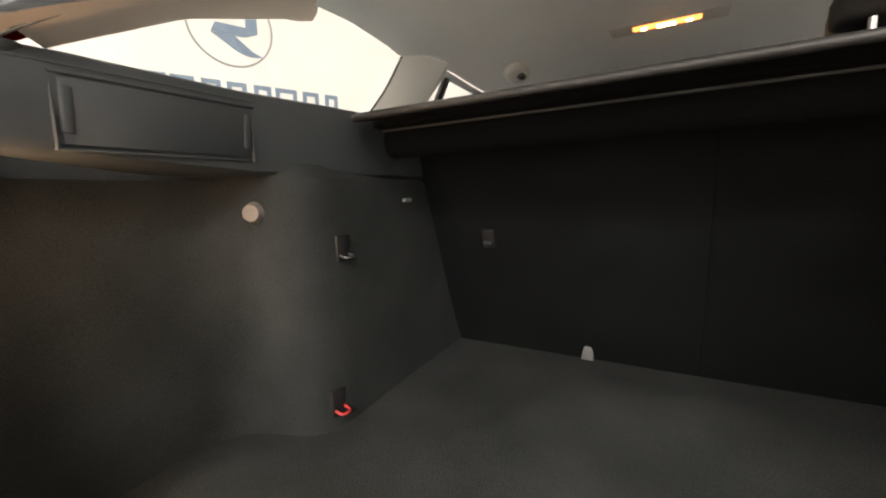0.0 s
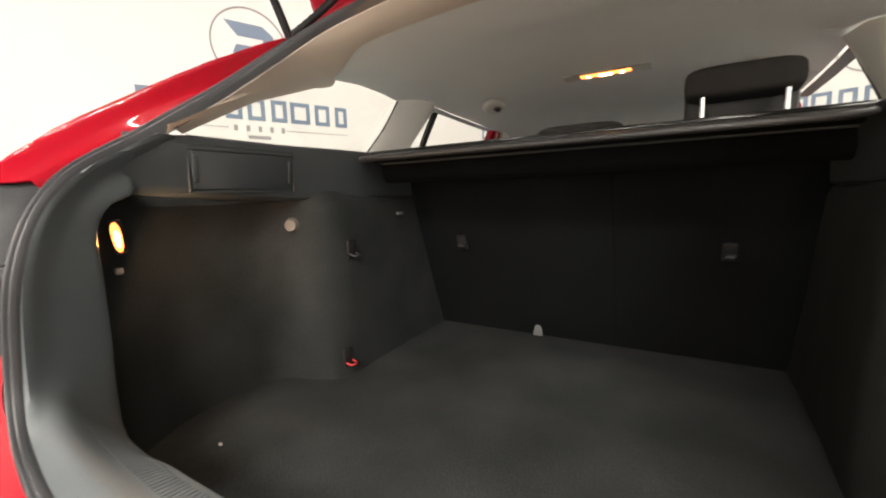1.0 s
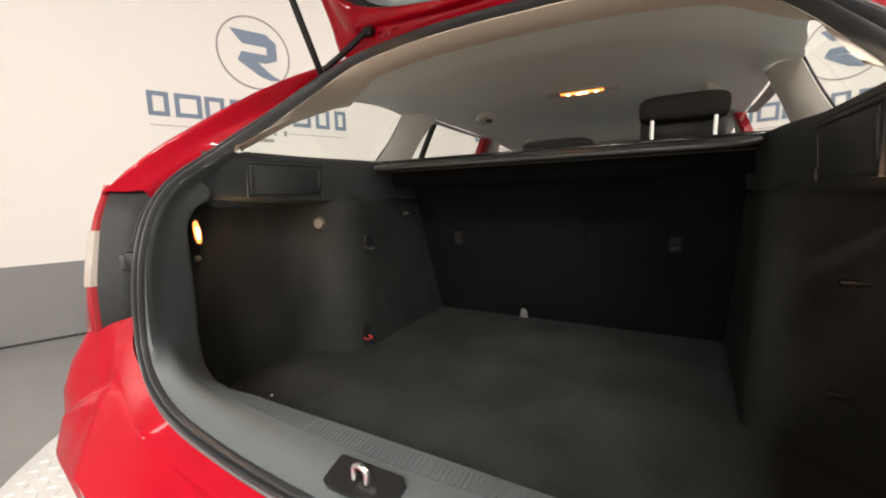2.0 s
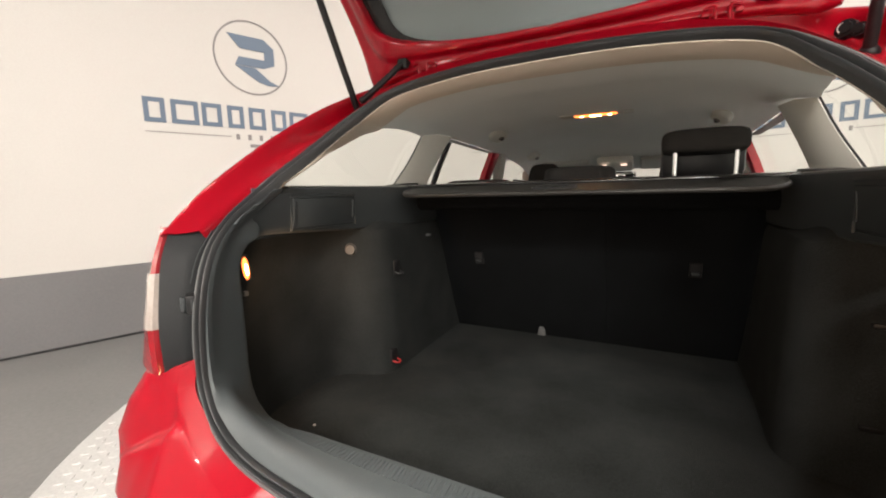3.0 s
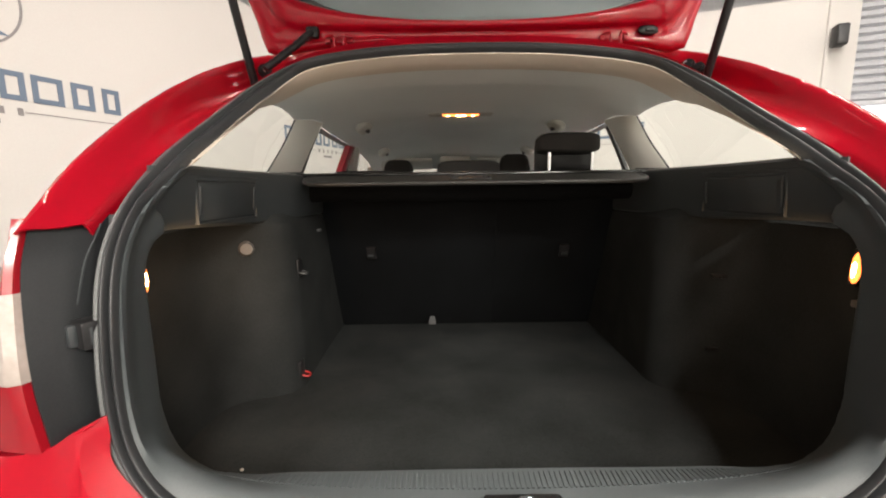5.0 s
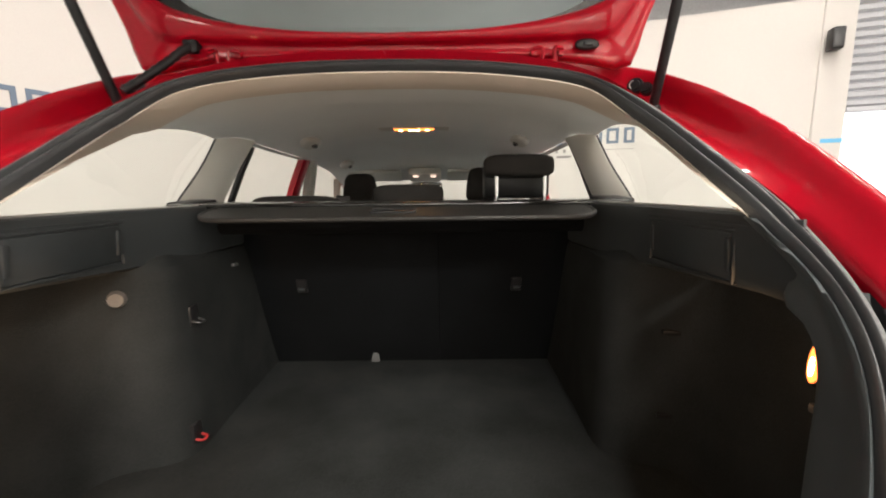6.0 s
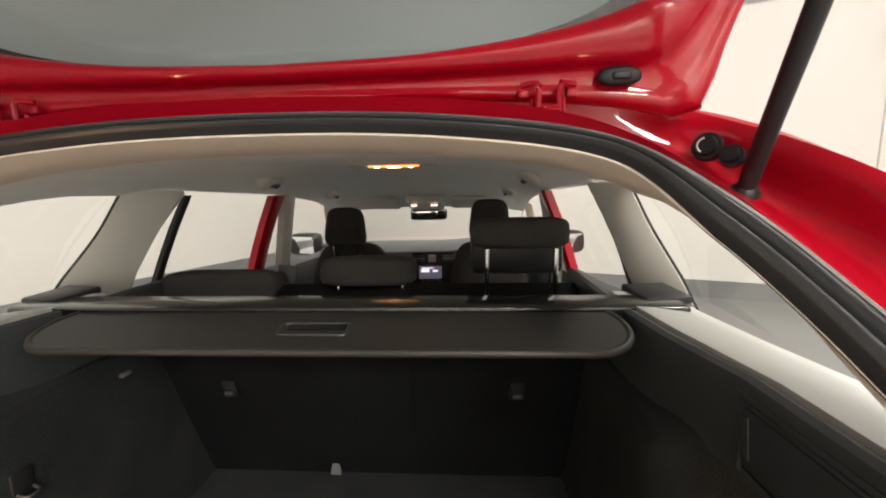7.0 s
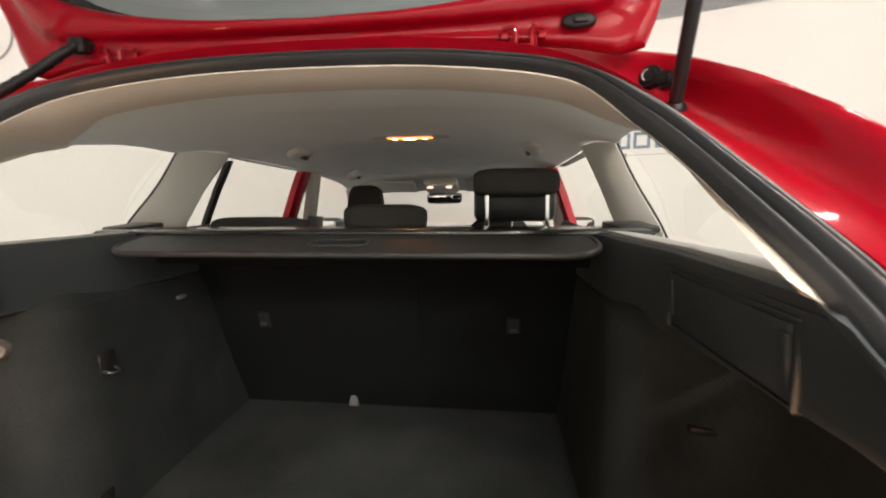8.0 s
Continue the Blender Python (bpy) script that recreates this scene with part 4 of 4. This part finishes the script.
# ---- tailgate ----
GO = [(0, 0.52, 1.428), (0.2, 0.518, 1.425), (0.4, 0.512, 1.412), (0.49, 0.508, 1.395), (0.517, 0.505, 1.41), (0.539, 0.503, 1.489), (0.588, 0.493, 1.612), (0.625, 0.43, 1.74), (0.64, 0.2, 1.9), (0.64, -0.05, 2.03), (0.62, -0.3, 2.12), (0.5, -0.4, 2.15), (0.25, -0.42, 2.16), (0, -0.42, 2.16)]
GI = [(0, 0.505, 1.468), (0.18, 0.503, 1.473), (0.33, 0.5, 1.49), (0.43, 0.497, 1.515), (0.485, 0.493, 1.55), (0.51, 0.48, 1.6), (0.53, 0.45, 1.66), (0.545, 0.36, 1.75), (0.55, 0.2, 1.84), (0.55, -0.03, 1.96), (0.53, -0.22, 2.04), (0.46, -0.3, 2.07), (0.25, -0.32, 2.08), (0, -0.32, 2.08)]
go, gi = rs(GO, 70), rs(GI, 70)


def both(r):
    return flip(r[:0:-1]) + list(r)


def gate_row(f, push):
    return both([a.lerp(b, f) + push * V((0, -1, -0.15)) * 1.0 for a, b in zip(go, gi)])


gate_rows = [gate_row(0.0, -0.02), gate_row(0.0, 0.0), gate_row(0.12, 0.008), gate_row(0.3, 0.004), gate_row(0.5, 0.004), gate_row(0.62, 0.016), gate_row(0.85, 0.02), gate_row(1.0, 0.012), gate_row(1.02, -0.01)]
gate_rows = [list(r) for r in zip(*[rs(c, 26) for c in zip(*gate_rows)])]
gate = part("tailgate", loft(gate_rows, 0.002), RED, car, "open red tailgate seen from below")
centre = [V((0, p.y, p.z)) for p in gi]
rows = [both([a.lerp(c, f) + V((0, 0.02, 0.0)) + V((0, 0.03, 0.03)) * math.sin(math.pi / 2 * f) for a, c in zip(gi, centre)]) for f in (-0.02, 0.08, 0.3, 0.6, 0.85, 1.0)]
part("rear_window", loft(rows), DARK_GLASS, gate, "dark tinted rear window")
rows = [both([a.lerp(c, f) + V((0, 0.014, 0.0)) for a, c in zip(gi, centre)]) for f in (-0.02, 0.11)]
part("window_border", loft(rows, 0.002), FRIT_AND_WELL, gate, "black border of the rear window")
lowgate = [[V((x, y, z + 0.03 * (1 - (x / 0.6) ** 2))) for x in [0.6 * (-1 + k / 10) for k in range(21)]] for y, z in ((-0.4, 2.14), (-0.55, 2.16), (-0.75, 2.1), (-0.9, 1.98), (-0.93, 1.9))]
part("tailgate_trim", loft(lowgate, 0.03), PLASTIC, gate, "dark grey lower tailgate trim")
skin = [[V((p.x, p.y + 0.05, p.z + 0.06)) for p in r] for r in lowgate]
part("tailgate_skin", loft(skin, 0.004), RED, gate)
for sx in (1, -1):
    base_p, way = V((0.5375 if sx > 0 else -0.528, 0.444, 1.332)), V((-0.024 if sx > 0 else 0.0, -0.113, 0.17 if sx > 0 else 0.217)).normalized()
    bm = tube(bmesh.new(), [base_p + way * s for s in (-0.03, 0.36, 0.365, 0.6)], [0.0092, 0.0092, 0.0055, 0.0055], 14)
    strut = part("gas_strut", bm, BLACK, gate, "black gas strut")
    part("strut_ball", pad((0.032, 0.032, 0.032), base_p - way * 0.035, power=2), BLACK, strut)
    # loop bracket
    bm = bmesh.new()
    for dx in (-0.012, 0.012):
        tube(bm, rs([(sx * 0.334 + dx * 2.6, 0.496, 1.4335), (sx * 0.334 + dx * 1.3, 0.49, 1.4345), (sx * 0.334 + dx, 0.488, 1.428), (sx * 0.334 + dx, 0.49, 1.403)], 12), 0.0036, 8)
        tube(bm, [(sx * 0.334 + dx * 1.5, 0.497, 1.418), (sx * 0.334 + dx * 1.5, 0.495, 1.396)], 0.003, 8)
    for z in (1.4085, 1.4035):
        tube(bm, [(sx * 0.334 - 0.012, 0.489, z), (sx * 0.334 + 0.012, 0.489, z)], 0.0028, 8)
    for dx in (-0.028, 0.028):
        rbox(bm, (0.013, 0.01, 0.011), pose(sx * 0.334 + dx, 0.5, 1.425), 0.003)
    part("hinge_bracket", bm, RED, gate, "red painted hinge bracket")
bm = pad((0.05, 0.012, 0.022), (0.414, 0.494, 1.44), power=2.4)
plug = part("plug", bm, BLACK, gate, "black rubber plug")
part("plug_centre", pad((0.022, 0.008, 0.009), (0.415, 0.489, 1.4395), power=4), BLACK, plug)
bm = tube(bmesh.new(), rs([(-0.48, 0.4, 1.335), (-0.456, 0.426, 1.365), (-0.427, 0.454, 1.401), (-0.398, 0.482, 1.438), (-0.388, 0.51, 1.448)], 24), [0.0075 + 0.0015 * (k % 2) for k in range(24)], 12)
part("cable_gaiter", bm, BLACK, car, "ribbed black cable gaiter to the tailgate")
part("gaiter_end", box((0.03, 0.016, 0.026), (-0.396, 0.488, 1.441), 0.005), BLACK, car)
for x, y, z, r in ((0.5225, 0.503, 1.359, 0.0165), (0.532, 0.472, 1.346, 0.0125), (-0.5225, 0.503, 1.359, 0.0165)):
    axis = V((-math.copysign(0.68, x), -0.68, 0.2))
    at = Matrix.Translation((x, y, z)) @ axis.to_track_quat("Z", "Y").to_matrix().to_4x4()
    bm = bmesh.new()
    for r1, r2, d, h in ((r, r * 0.96, 0.012, 0.0), (r * 0.72, r * 0.66, 0.006, 0.007)):
        bmesh.ops.create_cone(bm, cap_ends=True, segments=24, radius1=r1, radius2=r2, depth=d, matrix=at @ pose(0, 0, h))
    st = part("bump_stop", bm, BLACK, car, "round black rubber bump stop")
    if r > 0.015:
        arc = [at @ V((0.0085 * math.cos(a), 0.0085 * math.sin(a), 0.0105)) for a in [radians(100 + 16 * k) for k in range(10)]]
        part("stop_mark", tube(bmesh.new(), arc, 0.0011, 6), WHITE, st)

part("clip", box((0.012, 0.026, 0.009), (-0.494, 0.773, 0.937), 0.003), LIP, car, "small grey clip in the side lining")

# ---- load cover ----
cover = thing("load_cover", "retracted black load cover cassette with grey pull flap", "load cover", (0, 0.7, 1.06))
bm = tube(bmesh.new(), [(-0.53, 0.737, 1.064), (-0.52, 0.737, 1.064), (0.52, 0.737, 1.064), (0.53, 0.737, 1.064)], [0.03, 0.036, 0.036, 0.03], 24)
rbox(bm, (1.06, 0.08, 0.03), pose(0, 0.705, 1.098), 0.01, 3)
# Takes the seat back's shade-darkened black, so both merge under the cover.
part("cassette", bm, SEATBACK_SHADE, cover, "matt black roller cassette")
part("rail", tube(bmesh.new(), [(-0.52, 0.697, 1.0815), (0.52, 0.697, 1.0815)], 0.0035, 8), PANEL, cover, "grey edge under the cassette")
part("cassette_top", box((1.22, 0.072, 0.014), (0, 0.703, 1.11), 0.006, (3, 0, 0)), GLOSS, cover, "glossy black cassette edge")
out = rounded(0.965, 0.145, 0.068, 10)
bm = bmesh.new()
tilt = pose(0.004, 0.6225, 1.0955, 10.5, 0, 0)
lo, hi = [bm.verts.new(tilt @ V((x, y, -0.003))) for x, y in out], [bm.verts.new(tilt @ V((x, y, 0.003))) for x, y in out]
bm.faces.new(lo)
bm.faces.new(hi)
for i in range(len(out)):
    bm.faces.new((lo[i], lo[(i + 1) % len(out)], hi[(i + 1) % len(out)], hi[i]))
flap = part("flap", bm, VINYL, cover, "dark grey stiff pull flap")
bm = tube(bmesh.new(), [tilt @ V((x, y, -0.001)) for x, y in out + out[:1]], 0.0065, 10)
part("flap_edge", bm, VINYL, flap)
bm = tube(bmesh.new(), [tilt @ V((x, y, 0.004)) for x, y in (lambda o: o + o[:1])(rounded(0.112, 0.036, 0.009, 4, (-0.012, -0.014)))], 0.003, 8)
part("handle", bm, RUBBER, flap, "moulded grip slot")
# The grip's shaded inside is a black plate laid on top of the flap.
bm = prism(rounded(0.098, 0.016, 0.006, 4, (-0.01, -0.008)), "z", 0.0, 0.0045)
bmesh.ops.transform(bm, matrix=tilt, verts=bm.verts)
part("slot", bm, FRIT_AND_WELL, flap, "raised black plate for the shaded grip recess")
for sx in (1, -1):
    bm = box((0.075, 0.06, 0.03), (sx * 0.555, 0.735, 1.086), 0.006)
    rbox(bm, (0.05, 0.03, 0.012), pose(sx * 0.52, 0.70, 1.092), 0.003)
    part("end_cap", bm, BLACK, cover)
    part("catch", box((0.045, 0.012, 0.006), (sx * 0.545, 0.69, 1.092), 0.002), CHROME, cover)

# ---- rear seat ----
rear = thing("rear_seat", "black rear seat bench with carpet-backed split backrest", "seat", (0, 1.1, 0.3))
lean = math.degrees(math.atan2(0.105, 0.3))
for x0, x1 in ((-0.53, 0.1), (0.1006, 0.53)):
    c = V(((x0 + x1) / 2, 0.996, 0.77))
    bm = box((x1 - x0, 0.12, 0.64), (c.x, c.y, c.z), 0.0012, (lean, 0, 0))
    part("backrest", bm, SEATBACK_SHADE, rear, "black carpeted back of the seat")
part("back_panel", box((1.0, 0.02, 0.56), (0, 1.06, 0.8), 0.004, (lean, 0, 0)), BLACK, rear)
part("seat_cushion", pad((1.1, 0.55, 0.2), (0, 1.3, 0.5), power=6), CLOTH, rear)
for x in (-0.349, 0.352):
    bm = box((0.034, 0.012, 0.05), (x, 0.906, 0.838), 0.004, (lean, 0, 0))
    pl = part("anchor_plate", bm, BLACK, rear, "child-seat anchor plate")
    part("anchor_bar", box((0.022, 0.01, 0.011), (x, 0.896, 0.828), 0.003, (lean, 0, 0)), PANEL, pl, "grey anchor bar")
bm = prism([(-0.15, 0.53), (-0.12, 0.53), (-0.122, 0.556), (-0.132, 0.575), (-0.14, 0.572), (-0.146, 0.55)], "y", 1.004, 1.012, 0.001)
part("fabric_tab", bm, LIP, rear, "small pale fabric tab")


def rear_headrest(x, w, z0, z1, posts, raised):
    bm = pad((w, 0.1, (z1 - z0) * (0.48 if raised else 1.0)), (x, 0.91 if raised else 0.93, z1 - (z1 - z0) * (0.24 if raised else 0.5)), (-6, 0, 0), 4.5, 28, 14)
    h = part("headrest", bm, CLOTH, rear, "raised black rear headrest" if raised else "lowered black rear headrest")
    if raised:
        part("headrest_back", box((w * 0.98, 0.045, z1 - z0 - 0.03), (x, 0.945, (z0 + z1) / 2 - 0.005), 0.018), BLACK, h)
    for p in posts:
        bm = tube(bmesh.new(), [(p, 0.868 if raised else 0.93, 1.03), (p, 0.868 if raised else 0.925, z0 + (0.08 if raised else 0.01))], 0.006, 12)
        part("post", bm, CHROME, h, "chrome headrest post")


rear_headrest(0.353, 0.218, 1.105, 1.25, (0.281, 0.428), True)
rear_headrest(0.006, 0.225, 1.092, 1.162, (-0.07, 0.085), False)
rear_headrest(-0.355, 0.285, 1.04, 1.13, (-0.43, -0.28), False)

belt = part("belt_webbing", box((0.045, 0.005, 0.26), (-0.235, 0.99, 1.0), 0.002, (0, 6, 12)), BLACK, rear, "black rear belt webbing")
part("tongue", box((0.02, 0.006, 0.034), (-0.222, 0.955, 1.075), 0.003, (0, 8, 12)), CHROME, belt, "shiny belt tongue")

# ---- front seats ----
for sx, z in ((-1, 1.235), (1, 1.262)):
    x = sx * 0.342
    seat = thing("front_seat", "black cloth front seat with headrest", "seat", (x, 1.95, 0.3), group="front seats")
    part("backrest", pad((0.47, 0.16, 0.66), (x, 1.95, 0.73), (-14, 0, 0), 5, 28, 14, 0.28), CLOTH, seat)
    part("cushion", pad((0.5, 0.5, 0.18), (x, 2.2, 0.42), power=6), CLOTH, seat)
    h = part("headrest", pad((0.205, 0.1, 0.185), (x, 1.9, z - 0.093), (-8, 0, 0), 4.5, 28, 14, 0.22), CLOTH, seat)
    for dx in (-0.06, 0.06):
        part("post", tube(bmesh.new(), [(x + dx, 1.905, 0.98), (x + dx, 1.9, z - 0.15)], 0.006, 10), CHROME, h)

# ---- dashboard ----
dash = thing("dashboard", "grey and black dashboard with a lit screen", "dashboard", (0, 2.6, 0.6))
rows = [[V((x, y, z + 0.02 * math.exp(-((x - 0.36) / 0.2) ** 2))) for x in [0.68 * (-1 + k / 14) for k in range(29)]] for y, z in ((2.88, 0.95), (2.7, 0.965), (2.5, 0.955), (2.44, 0.935), (2.42, 0.88), (2.44, 0.75), (2.5, 0.6), (2.52, 0.45))]
part("dash_top", loft(rows, 0.01), PLASTIC, dash)
part("centre_console", box((0.26, 0.06, 0.36), (0.03, 2.415, 0.76), 0.012, (-8, 0, 0)), BLACK, dash)
part("screen", box((0.135, 0.006, 0.075), (0.015, 2.372, 0.82), 0.003, (-8, 0, 0)), SCREEN, dash, "lit infotainment screen")
for x, z, w, h in ((-0.015, 0.832, 0.05, 0.02), (0.045, 0.83, 0.03, 0.012), (0.015, 0.803, 0.1, 0.008), (0.0, 0.848, 0.07, 0.006)):
    part("screen_mark", box((w, 0.002, h), (x, 2.3675 + (0.82 - z) * 0.14, z), 0, (-8, 0, 0)), UI, dash)
for x in (-0.06, 0.13):
    for k in range(3):
        part("vent_slat", box((0.08, 0.01, 0.006), (x, 2.385, 0.888 + 0.014 * k), 0.002), STEEL if k == 1 else PLASTIC, dash)
part("vent_panel", box((0.045, 0.012, 0.045), (0.027, 2.383, 0.902), 0.004), WHITE, dash)
for k in range(4):
    part("button_row", box((0.025, 0.006, 0.008), (-0.03 + k * 0.03, 2.368, 0.772), 0.002), STEEL, dash)
wheel_t = bmesh.new()
tube(wheel_t, [V((0.36 + 0.18 * math.cos(a), 2.33 + 0.07 * math.sin(a), 0.83 + 0.17 * math.sin(a))) for a in [2 * math.pi * k / 40 for k in range(41)]], 0.014, 10, False)
part("steering_wheel", wheel_t, BLACK, dash)

# ---- mirrors ----
mir = thing("interior_mirror", "black-framed interior rear-view mirror", "mirror", (0.005, 2.47, 1.155))
part("housing", pad((0.225, 0.03, 0.068), (0.005, 2.475, 1.161), (4, 0, 6), 6), BLACK, mir)
part("mirror_glass", box((0.205, 0.004, 0.05), (0.005, 2.459, 1.161), 0.0015, (4, 0, 6)), MIRROR, mir)
part("stem", tube(bmesh.new(), [(0.008, 2.485, 1.17), (0.01, 2.5, 1.18), (0.01, 2.53, 1.19)], 0.01, 10), BLACK, mir)
for sx in (1, -1):
    dm = thing("door_mirror", "red and black door mirror", "mirror", (sx * 0.93, 2.83, 0.93), group="door mirrors")
    part("shell", pad((0.23, 0.13, 0.16), (sx * 0.93, 2.86, 0.935), (0, 0, 0), 4, 24, 12), BLACK, dm)
    part("mirror_glass", box((0.18, 0.006, 0.12), (sx * 0.93, 2.788, 0.935), 0.0025, (6, 0, sx * 16)), MIRROR, dm)
    part("foot", box((0.16, 0.06, 0.05), (sx * 0.79, 2.86, 0.9), 0.015), BLACK, dm)
